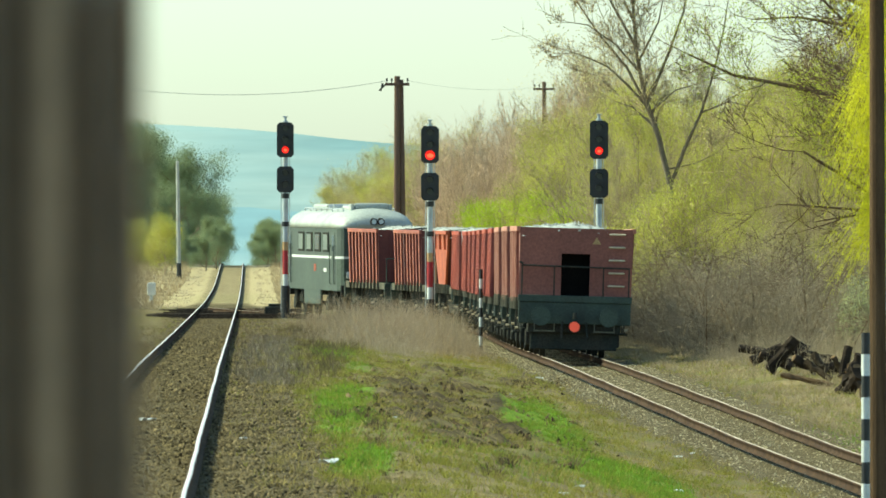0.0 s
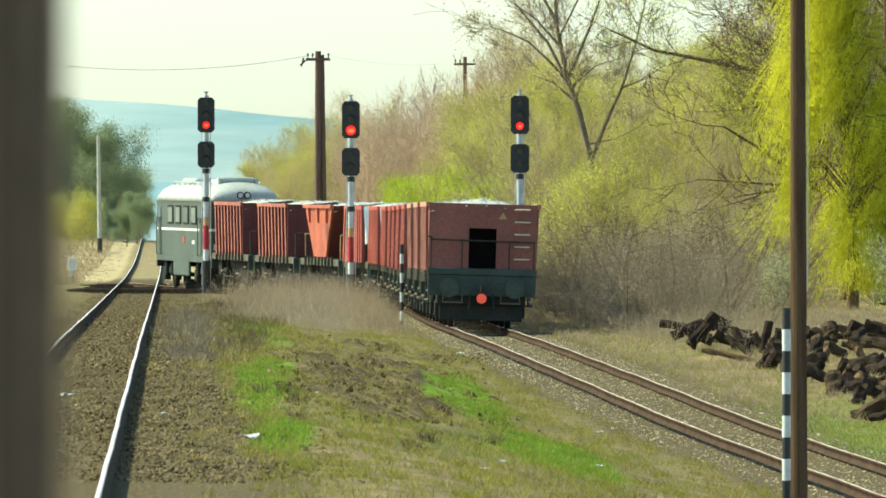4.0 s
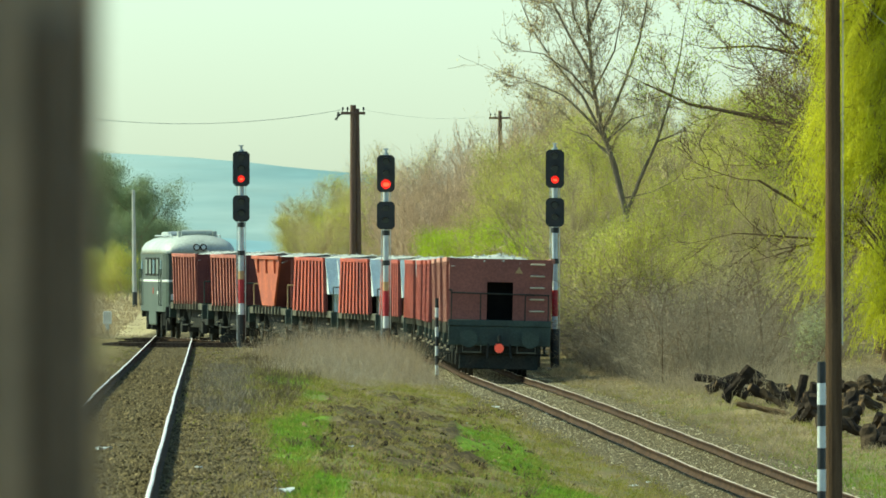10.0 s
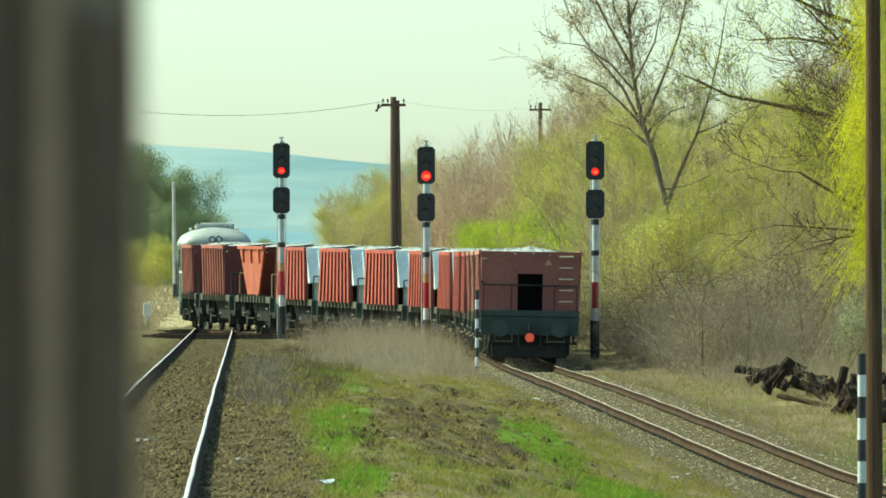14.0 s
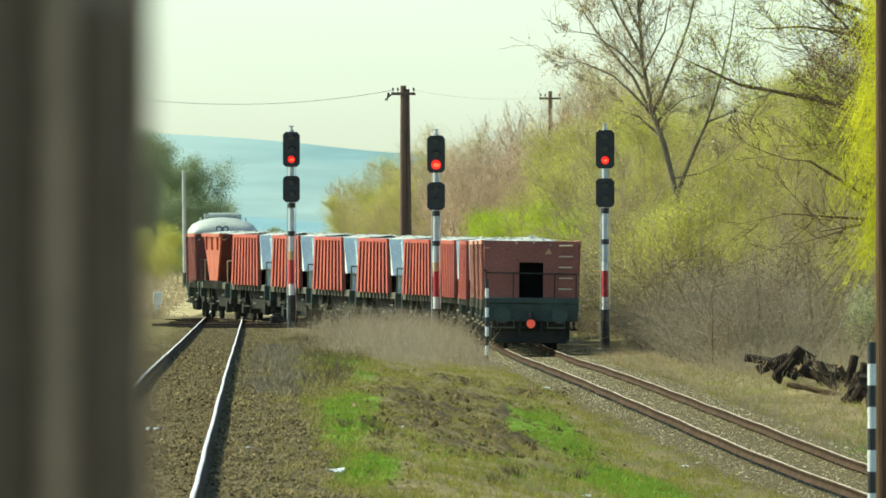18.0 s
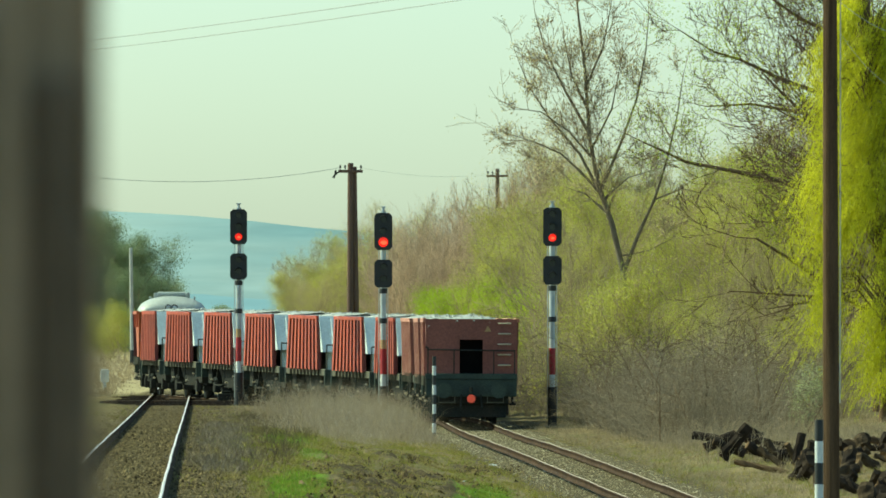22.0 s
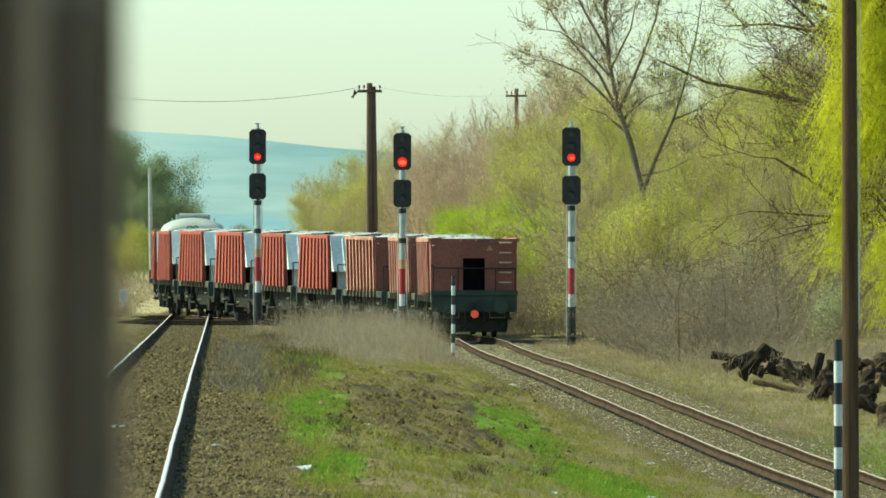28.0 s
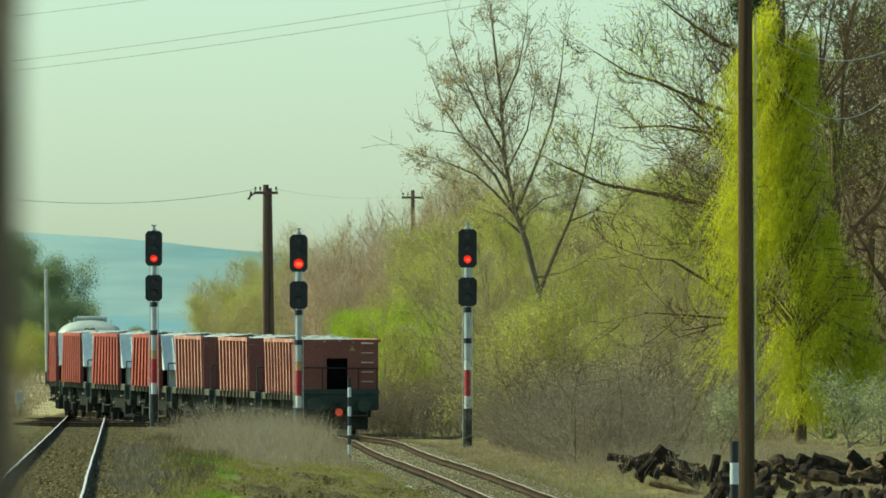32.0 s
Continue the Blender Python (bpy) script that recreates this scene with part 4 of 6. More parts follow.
def ride(s, half):
    """Pose of a vehicle whose middle is s metres along the line."""
    p, q = on_line(s - half), on_line(s + half)
    d = (q - p).normalized()
    across = d.cross(Vector((0, 0, 1))).normalized()
    lean = 0.028 * max(0.0, min(1.0, (370 - p.y) / 60))
    up = across.cross(d) + across * lean
    across = d.cross(up).normalized()
    up = across.cross(d)
    m = Matrix((across, d, up)).transposed().to_4x4()
    m.translation = (p + q) / 2 + Vector((0, 0, 0.004))
    return m


def motions():
    for thing, offset, half, _ in TRAIN:
        walk(thing, [(t, ride(run_at(t) + offset, half)) for t in np.arange(0, 32.01, 1.0)])
        for o in thing.children:
            if o.name.startswith("wheelset"):
                r = o.location.z
                y = o.location.y
                rows = []
                for t in np.arange(0, 32.01, 0.2):
                    rows.append((t, pose(0, y, r, -math.degrees(run_at(t) / r))))
                walk(o, rows)


# ---- signals, poles and posts ----
def colour_light(x, y, top_z, s, label, wide=1.0):
    """A colour-light signal: banded mast, two dark heads, the lower lamp of the upper head lit red."""
    g = float(land(x, y))
    root = tagged(new("railway_signal"), label, "signal", "railway signals")
    root.location = (x, y, g)
    h = top_z - g
    r = 0.1

    def piece(name, z0, z1, m, rr=r, lab=""):
        bm = B()
        rod(bm, (0, 0, z0), (0, 0, z1), rr, n=16)
        return part(name, bm, m, root, lab)

    bm = B()
    box(bm, -0.3, 0.3, -0.3, 0.3, -0.3, 0.02, 0.04)
    part("foundation", bm, M["concrete"], root)
    band = h - 4.7
    piece("mast_base", 0.0, max(band - 1.25, 0.5), M["black"], r + 0.05, "black painted foot")
    piece("mast_white_band", max(band - 1.25, 0.5), band - 0.85, M["white"])
    piece("mast_red_band", band - 0.85, band, M["sigred"], r, "red painted band")
    piece("mast_ochre_band", band, band + 0.3, M["ochre" if s else "white"])
    piece("mast", band + 0.3, h - 0.1, M["steel"])
    for z in (h - 2.85, h - 3.85):
        piece("clamp", z, z + 0.17, M["black"], r + 0.03)
    bm = B()
    for q in (-0.15, 0.15):
        rod(bm, (q, 0.16, 0.3), (q, 0.16, h - 1.3), 0.017, n=6)
    for k in range(int((h - 1.8) / 0.3)):
        rod(bm, (-0.15, 0.16, 0.5 + k * 0.3), (0.15, 0.16, 0.5 + k * 0.3), 0.01, n=5)
    part("ladder", bm, M["steel"], root)
    for z0, z1, w, lamps in ((h - 1.4, h - 0.16, 0.6, 3), (h - 2.65, h - 1.72, 0.6, 2)):
        bm = B()
        c = 0.1
        ring = [(-w / 2 + c, z0), (w / 2 - c, z0), (w / 2, z0 + c), (w / 2, z1 - c), (w / 2 - c, z1), (-w / 2 + c, z1), (-w / 2, z1 - c), (-w / 2, z0 + c)]
        loft(bm, [[(a, -0.2, b) for a, b in ring], [(a, -0.17, b) for a, b in ring]])
        loft(bm, [[(a * 0.75, -0.17, (z0 + z1) / 2 + (b - (z0 + z1) / 2) * 0.85) for a, b in ring], [(a * 0.75, 0.05, (z0 + z1) / 2 + (b - (z0 + z1) / 2) * 0.85) for a, b in ring]])
        head = part("signal_head", bm, M["black"], root, "dark signal head with cut corners")
        for k in range(lamps):
            z = z0 + (k + 0.5) * (z1 - z0) / lamps + (0.06 if k == 0 else 0)
            lit = lamps == 3 and k == 0
            bm = B()
            rod(bm, (0, -0.215, z), (0, -0.2, z), 0.125 * wide if lit else 0.1, n=20)
            part("lens", bm, M["red_light" if lit else "lens_dark"], head, "lit red lamp" if lit else "")
            if lit:
                bm = B()
                bmesh.ops.create_uvsphere(bm, u_segments=12, v_segments=8, radius=0.055 * wide ** 2, matrix=Matrix.Translation((0.01, -0.215, z - 0.015)) @ Matrix.Diagonal((1.25, 0.4, 0.8, 1)))
                part("bulb", bm, M["lamp_core"], head, "bright orange-red bulb")
            bm = B()
            n = 12
            ring = [(0.135 * math.cos(a), 0.135 * math.sin(a)) for a in [math.pi * i / n for i in range(n + 1)]]
            a0 = [bm.verts.new((p, -0.2, z + q)) for p, q in ring]
            a1 = [bm.verts.new((p * 0.97, -0.4, z + q * 0.97 - 0.01)) for p, q in ring]
            for i in range(n):
                bm.faces.new((a0[i], a0[i + 1], a1[i + 1], a1[i]))
            bmesh.ops.solidify(bm, geom=bm.faces[:], thickness=0.008)
            part("hood", bm, M["black"], head)
    bm = B()
    rod(bm, (0, 0, h - 0.1), (0, 0, h + 0.02), 0.05, n=10)
    box(bm, -0.09, 0.09, -0.06, 0.06, h + 0.02, h + 0.06, 0.01)
    part("mast_cap", bm, M["steel"], root)
    return root


def at_px(x, y, depth):
    """World place of a sight line of the opening view, at a depth."""
    return (x - 784) * depth / LENS, depth, EYE.z - (y - 415) * depth / LENS


for px, top, depth, lit, lab in ((505, 209, 400, 1, "signal beside the main line, red light lit"), (761, 215, 377, 1, "signal between the tracks, red light lit"), (1060, 205, 364, 0, "signal beside the bushes, red light lit")):
    x, y, z = at_px(px, top, depth)
    colour_light(x, y, z, lit, lab, 1.3 if px == 761 else 1.0)


def telegraph_pole(x, y, top, r, material, label, arms=(), strut=0.0, lean=0.0):
    g = float(land(x, y))
    root = tagged(new("telegraph_pole"), label, "pole")
    root.location = (x, y, g - 0.3)
    h = top - g + 0.3
    bm = B()
    rings = []
    for k in range(9):
        f = k / 8
        rr = r * (1.12 - 0.3 * f)
        rings.append([(lean * f + rr * math.cos(a), rr * math.sin(a), h * f) for a in [i * math.tau / 14 for i in range(14)]])
    loft(bm, rings)
    part("post", bm, material, root)
    if strut:
        bm = B()
        rod(bm, (strut, 0.1, 0), (0.17, 0.05, h * 0.985), r * 0.8, r * 0.62, n=12)
        part("strut", bm, material, root)
    for z, w in arms:
        bm = B()
        box(bm, -w, w, -0.16, -0.07, h - z - 0.06, h - z + 0.06, 0.01)
        a = part("crossarm", bm, material, root)
        for q in (-w + 0.08, w - 0.08, -w * 0.45):
            bm = B()
            rod(bm, (q, -0.12, h - z + 0.06), (q, -0.12, h - z + 0.16), 0.02, n=6)
            rod(bm, (q, -0.12, h - z + 0.14), (q, -0.12, h - z + 0.26), 0.05, 0.035, n=10)
            part("insulator", bm, M["black"], a)
    return root


def cable(name, p, q, sag, r, material, label):
    bm = B()
    p, q = Vector(p), Vector(q)
    n = 24
    pts = [p.lerp(q, k / n) - Vector((0, 0, sag * 4 * (k / n) * (1 - k / n))) for k in range(n + 1)]
    rings = [[pt + Vector((0, r * math.cos(a), r * math.sin(a))) for a in (0, 1.57, 3.14, 4.71)] for pt in pts]
    loft(bm, rings)
    ob = part(name, bm, material)
    return tagged(ob, label, "cable")


xp, yp, zp = at_px(703, 135, 480)
telegraph_pole(xp, yp, zp, 0.15, M["pole_far"], "dark wooden telegraph pole with a crossarm and a strut", ((0.35, 0.52),), 0.3)
bm = B()
rod(bm, (xp - 0.5, yp - 0.12, zp - 0.38), (xp - 0.78, yp - 0.12, zp - 0.62), 0.03, n=8)
rod(bm, (xp - 0.62, yp - 0.12, zp - 0.3), (xp - 0.7, yp - 0.12, zp - 0.66), 0.05, 0.02, n=8)
rod(bm, (xp - 0.46, yp - 0.12, zp - 0.36), (xp - 0.66, yp - 0.12, zp - 0.45), 0.025, n=8)
tagged(part("hanging_insulator", bm, M["black"]), "dark broken insulator hanging from the crossarm end", "insulator")
x2, y2, z2 = at_px(963, 145, 620)
telegraph_pole(x2, y2, z2, 0.13, M["pole_far"], "far brown telegraph pole among bare trees", ((0.4, 0.6),))
x3, y3, z3 = at_px(317, 285, 690)
telegraph_pole(x3, y3, z3, 0.12, M["concrete"], "slim white concrete pole with a dark foot", (), 0.0, -0.1)
bm = B()
rod(bm, (0, 0, 0.2), (-0.01, 0, 1.25), 0.155, 0.15, n=14)
part("dark_foot", bm, M["black"], bpy.data.objects["telegraph_pole.002"], "black painted foot")
x4, y4, z4 = at_px(1557, -600, 150)
telegraph_pole(x4 - 0.02, y4, 9.6, 0.105, M["pole_wood"], "weathered wooden pole beside the siding", (), 0.0, -0.03)
# wires: to the left from the crossarm, on to the far pole, and higher ones across the sky
cable("overhead_wire", (xp - 0.45, yp - 0.1, zp - 0.2), at_px(-160, 75, 430), 1.2, 0.009, M["wire_dark"], "thin sagging overhead wire")
cable("overhead_wire", (xp + 0.45, yp - 0.1, zp - 0.2), (x2 - 0.5, y2 - 0.1, z2 - 0.3), 0.25, 0.004, M["wire_dark"], "thin sagging overhead wire")
for z, far, sag in ((7.62, -40, 0.25), (7.5, -28, 0.3), (8.2, -120, 0.25)):
    cable("overhead_wire", (x4 - 0.04, y4, z), at_px(-220, far, 300), sag, 0.008, M["wire_dark"], "thin overhead wire from the wooden pole across the sky")
for a, b, c, sag in ((-150, 1890, -105, 0.55), (-95, 1880, -60, 0.95)):
    cable("slack_wire", at_px(1570, a, 149.8), at_px(b, c - 60, 152), sag, 0.005, M["wire"], "pale slack wire hanging from the wooden pole")
bm = B()
rod(bm, at_px(1570, -170, 149.9), at_px(1569, 560, 149.9), 0.008, n=6)
tagged(part("down_wire", bm, M["wire"]), "pale wire running down the wooden pole", "cable")


def striped_post(px, top, depth, r, band, base=None, label=""):
    x, y, z = at_px(px, top, depth)
    g = float(land(x, y))
    root = tagged(new("marker_post"), label, "post", "striped marker posts")
    root.location = (x, y, g)
    h, k, zz = z - g, 0, z - g
    while zz > 0:
        z0 = max(zz - band, -0.1)
        bm = B()
        rod(bm, (0, 0, z0), (0, 0, zz), r, n=14)
        part("band", bm, M["black" if k % 2 == 0 else "white"], root)
        zz -= band
        k += 1


striped_post(1532, 589, 141, 0.055, 0.27, label="black and white striped marker post by the wooden pole")
striped_post(851, 477, 330, 0.055, 0.28, label="slim black and white fouling marker beside the siding")


def small_post():
    x, y, z = at_px(268, 500, 520)
    g = float(land(x, y))
    root = tagged(new("track_marker"), "small white track marker post with a dark foot", "post")
    root.location = (x, y, g)
    bm = B()
    box(bm, -0.2, 0.2, -0.1, 0.1, z - g - 0.6, z - g, 0.05)
    part("marker_plate", bm, M["white"], root)
    bm = B()
    rod(bm, (0, 0, -0.1), (0, 0, z - g - 0.55), 0.09, n=10)
    part("stem", bm, M["steel"], root)


small_post()


# ---- plants ----
def tubes(segs, n=5):
    a = np.array([[*p, *q, r0, r1] for p, q, r0, r1 in segs], float)
    P, Q, R0, R1 = a[:, :3], a[:, 3:6], a[:, 6], a[:, 7]
    d = Q - P
    d /= np.linalg.norm(d, axis=1)[:, None] + 1e-9
    h = np.where(np.abs(d[:, 2:3]) > 0.9, np.array([[1.0, 0, 0]]), np.array([[0, 0, 1.0]]))
    u = np.cross(d, h)
    u /= np.linalg.norm(u, axis=1)[:, None]
    v = np.cross(d, u)
    ang = np.arange(n) * math.tau / n
    ring = u[:, None] * np.cos(ang)[None, :, None] + v[:, None] * np.sin(ang)[None, :, None]
    verts = np.stack([P[:, None] + ring * R0[:, None, None], Q[:, None] + ring * R1[:, None, None]], 1)
    i = np.arange(len(a) * 2 * n).reshape(len(a), 2, n)
    f = np.stack([i[:, 0], np.roll(i[:, 0], -1, 1), np.roll(i[:, 1], -1, 1), i[:, 1]], -1)
    return verts.reshape(-1, 3), f.reshape(-1, 4)


def leaves(centres, rng, size, each, spread, hang=0.0):
    """Small leaf blades round many points."""
    c = np.repeat(np.asarray(centres), each, 0)
    n = len(c)
    c = c + rng.normal(0, 1, (n, 3)) * spread
    a, b = rng.normal(0, 1, (n, 3)), rng.normal(0, 1, (n, 3))
    a /= np.linalg.norm(a, axis=1)[:, None]
    a[:, 2] -= hang
    b = np.cross(a, b)
    b /= np.linalg.norm(b, axis=1)[:, None] + 1e-9
    s = rng.uniform(0.6, 1.3, (n, 1)) * size / np.linalg.norm(a, axis=1)[:, None] ** 0.5
    v = np.stack([c - a * s, c + b * s * 0.45, c + a * s, c - b * s * 0.45], 1)
    return v.reshape(-1, 3), np.arange(n * 4).reshape(n, 4)


def grow(rng, height, trunk_r, levels, splits, lean=(0, 0), first=0.25, angle=38, shrink=0.62, wander=0.12, up=0.25, base=(0, 0, 0)):
    segs, tips = [], []

    def limb(p, d, length, r, lev):
        n = 5 if lev == 0 else 4 if lev < 3 else 3
        pts = [p]
        for k in range(n):
            d = (d + Vector(rng.normal(0, wander, 3)) + Vector((0, 0, up * 0.3 if lev else 0.05))).normalized()
            q = pts[-1] + d * (length / n)
            segs.append((pts[-1], q, r * (1 - 0.75 * k / n), r * (1 - 0.75 * (k + 1) / n)))
            pts.append(q)
        if lev >= levels:
            tips.extend(pts[1:])
            return
        if lev >= levels - 1:
            tips.append(pts[-1])
        for k in range(splits[lev]):
            f = first + (1 - first) * (k + rng.uniform(0.1, 0.9)) / splits[lev] if lev == 0 else 0.2 + 0.8 * (k + rng.uniform(0, 1)) / splits[lev]
            i = min(int(f * n), n - 1)
            at = pts[i].lerp(pts[i + 1], f * n - i)
            axis = d.orthogonal().normalized()
            axis.rotate(Matrix.Rotation(rng.uniform(0, math.tau), 3, d))
            nd = d.copy()
            nd.rotate(Matrix.Rotation(radians(angle * rng.uniform(0.6, 1.35)), 3, axis))
            limb(at, nd, length * shrink * rng.uniform(0.7, 1.15) * (1.1 - 0.45 * f), r * (1 - 0.72 * f) * 0.62, lev + 1)

    limb(Vector(base), Vector((lean[0], lean[1], 1)).normalized(), height * 0.62, trunk_r, 0)
    return segs, [tuple(t) for t in tips]


def tree(label, seed, height, trunk_r, levels, splits, bark, leaf=None, size=0.08, each=3, spread=0.2, hang=0.0, kind="tree", **kw):
    rng = np.random.default_rng(seed)
    segs, tips = grow(rng, height, trunk_r, levels, splits, **kw)
    top = max(s[1][2] for s in segs)
    f = height / top
    segs = [(Vector(p) * f, Vector(q) * f, r0, r1) for p, q, r0, r1 in segs]
    tips = np.array(tips) * f
    root = tagged(new(kind), label, kind, "trees along the line" if kind == "tree" else "bushes along the line")
    root.location = (0, 0, 0)
    part("trunk", mesh_from("trunk", *tubes([s for s in segs if s[2] > 0.03], 7), bark), None, root)
    small = [(p, q, max(a, 0.008), max(b, 0.006)) for p, q, a, b in segs if a <= 0.03]
    if small:
        tagged(part("branchwork", mesh_from("branchwork", *tubes(small, 3), bark), None, root), kind="stuff")
    if leaf:
        part("crown", mesh_from("crown", *leaves(tips, rng, size, each, spread, hang), leaf), None, root)
    return root


def limb_tree(label, seed, depth, foot, limbs, bark, leaf, size, spread, each=1):
    """A tree whose main limbs are laid out one by one; finer branches grow from them."""
    rng = np.random.default_rng(seed)
    x0, y0 = (foot - 784) * depth / LENS, depth
    g = float(land(x0, y0)) - 0.1
    root = tagged(new("tree"), label, "tree", "trees along the line")
    root.location = (x0, y0, g)
    thick, fine, tips = [], [], []

    def spray(p, d, length, r, lev):
        pts, n = [p], 3
        for k in range(n):
            d = (d + Vector(rng.normal(0, 0.12, 3)) + Vector((0, 0, 0.1))).normalized()
            pts.append(pts[-1] + d * length / n)
            (thick if r > 0.025 else fine).append((pts[-2], pts[-1], max(r * (1 - 0.28 * k), 0.008), max(r * (1 - 0.28 * (k + 1)), 0.006)))
        tips.extend(tuple(q) for q in pts[2:])
        if lev < 3:
            for _ in range((4, 3, 2)[lev]):
                f = rng.uniform(0.15, 1.0) * n
                i = min(int(f), n - 1)
                axis = d.orthogonal()
                axis.rotate(Matrix.Rotation(rng.uniform(0, math.tau), 3, d))
                nd = d.copy()
                nd.rotate(Matrix.Rotation(radians(rng.uniform(25, 60)), 3, axis.normalized()))
                spray(pts[i].lerp(pts[i + 1], f - i), nd, length * rng.uniform(0.5, 0.85), r * 0.55, lev + 1)

    for j, (r, *pts) in enumerate(limbs):
        along = rng.uniform(-0.35, 0.35) if j else 0.0
        P = [Vector((at_px(a, b, depth)[0] - x0, along * (k + 0.3) if j else 0.0, at_px(a, b, depth)[2] - g)) for k, (a, b) in enumerate(pts)]
        P[0].y = 0.0
        if not j:
            P[0].z = -0.1
        n = len(P) - 1
        for k in range(n):
            thick.append((P[k], P[k + 1], max(r * (1 - 0.8 * k / n), 0.012), max(r * (1 - 0.8 * (k + 1) / n), 0.012)))
        total = sum((P[k + 1] - P[k]).length for k in range(n))
        for q in range(int(total * (1.9 if spread < 1.8 else 1.7))):
            f = (0.38 if not j else 0.12) * n + rng.uniform(0, 1) * n * (0.62 if not j else 0.88)
            i = min(int(f), n - 1)
            d = (P[i + 1] - P[i]).normalized()
            axis = d.orthogonal()
            axis.rotate(Matrix.Rotation(rng.uniform(0, math.tau), 3, d))
            nd = d.copy()
            nd.rotate(Matrix.Rotation(radians(rng.uniform(25, 65)), 3, axis.normalized()))
            spray(P[i].lerp(P[i + 1], min(f - i, 1)), nd, spread * rng.uniform(0.45, 1.0) * (1.1 - 0.5 * f / n), max(r * 0.3 * (1 - 0.6 * f / n), 0.014), 0)
        spray(P[-1], (P[-1] - P[-2]).normalized(), spread * 0.7, 0.014, 1)
    part("trunk", mesh_from("trunk", *tubes(thick, 7), bark), None, root)
    tagged(part("branchwork", mesh_from("branchwork", *tubes(fine, 3), M["twig"] if spread < 1.8 else bark), None, root), kind="stuff")
    part("crown", mesh_from("crown", *leaves(np.array(tips), rng, size, each, 0.1 * each), leaf), None, root)
    return root


def plant(ob, x, y, turn, scale=1.0, sink=0.1):
    m = pose(x, y, float(land(x, y)) - sink, 0, 0, turn)
    ob.matrix_basis = m
    ob.scale = (scale, scale, scale)
    return ob


def again(ob, x, y, turn, scale=1.0, sink=0.1):
    o = copy_thing(ob, pose(x, y, float(land(x, y)) - sink, 0, 0, turn))
    o.scale = (scale, scale, scale)
    return o


def blades(x, y, rng, h, w, material, lean=0.25, name="grass"):
    """Tapering blades standing on the ground."""
    n = len(x)
    z = land(x, y) - 0.02
    hh = (h(x, y) if callable(h) else h) * rng.uniform(0.5, 1.3, n)
    a = rng.uniform(-0.7, 0.7, n)
    ux, uy = np.cos(a) * w, np.sin(a) * w
    tip = np.stack([x + rng.normal(0, lean, n) * hh, y + rng.normal(0, lean, n) * hh, z + hh], -1)
    v = np.stack([np.stack([x - ux, y - uy, z], -1), np.stack([x + ux, y + uy, z], -1), tip], 1)
    return mesh_from(name, v.reshape(-1, 3), np.arange(3 * n).reshape(n, 3), material)


def scatter(rng, n, x0, x1, y0, y1, weight):
    x, y = rng.uniform(x0, x1, n), rng.uniform(y0, y1, n)
    keep = rng.uniform(0, 1, n) < weight(x, y)
    return x[keep], y[keep]


def clumps(rng, n, each, size, x0, x1, y0, y1, weight):
    """Scattered tufts of several blades."""
    x, y = scatter(rng, n, x0, x1, y0, y1, weight)
    return np.repeat(x, each) + rng.normal(0, size, len(x) * each), np.repeat(y, each) + rng.normal(0, size, len(x) * each)


def clear(x, y, d=1.9):
    """Away from both tracks."""
    return (np.abs(x - main_x(y)) > d) & (np.abs(x - side_x(np.minimum(y, 470))) > np.where(y < 470, d, 0))


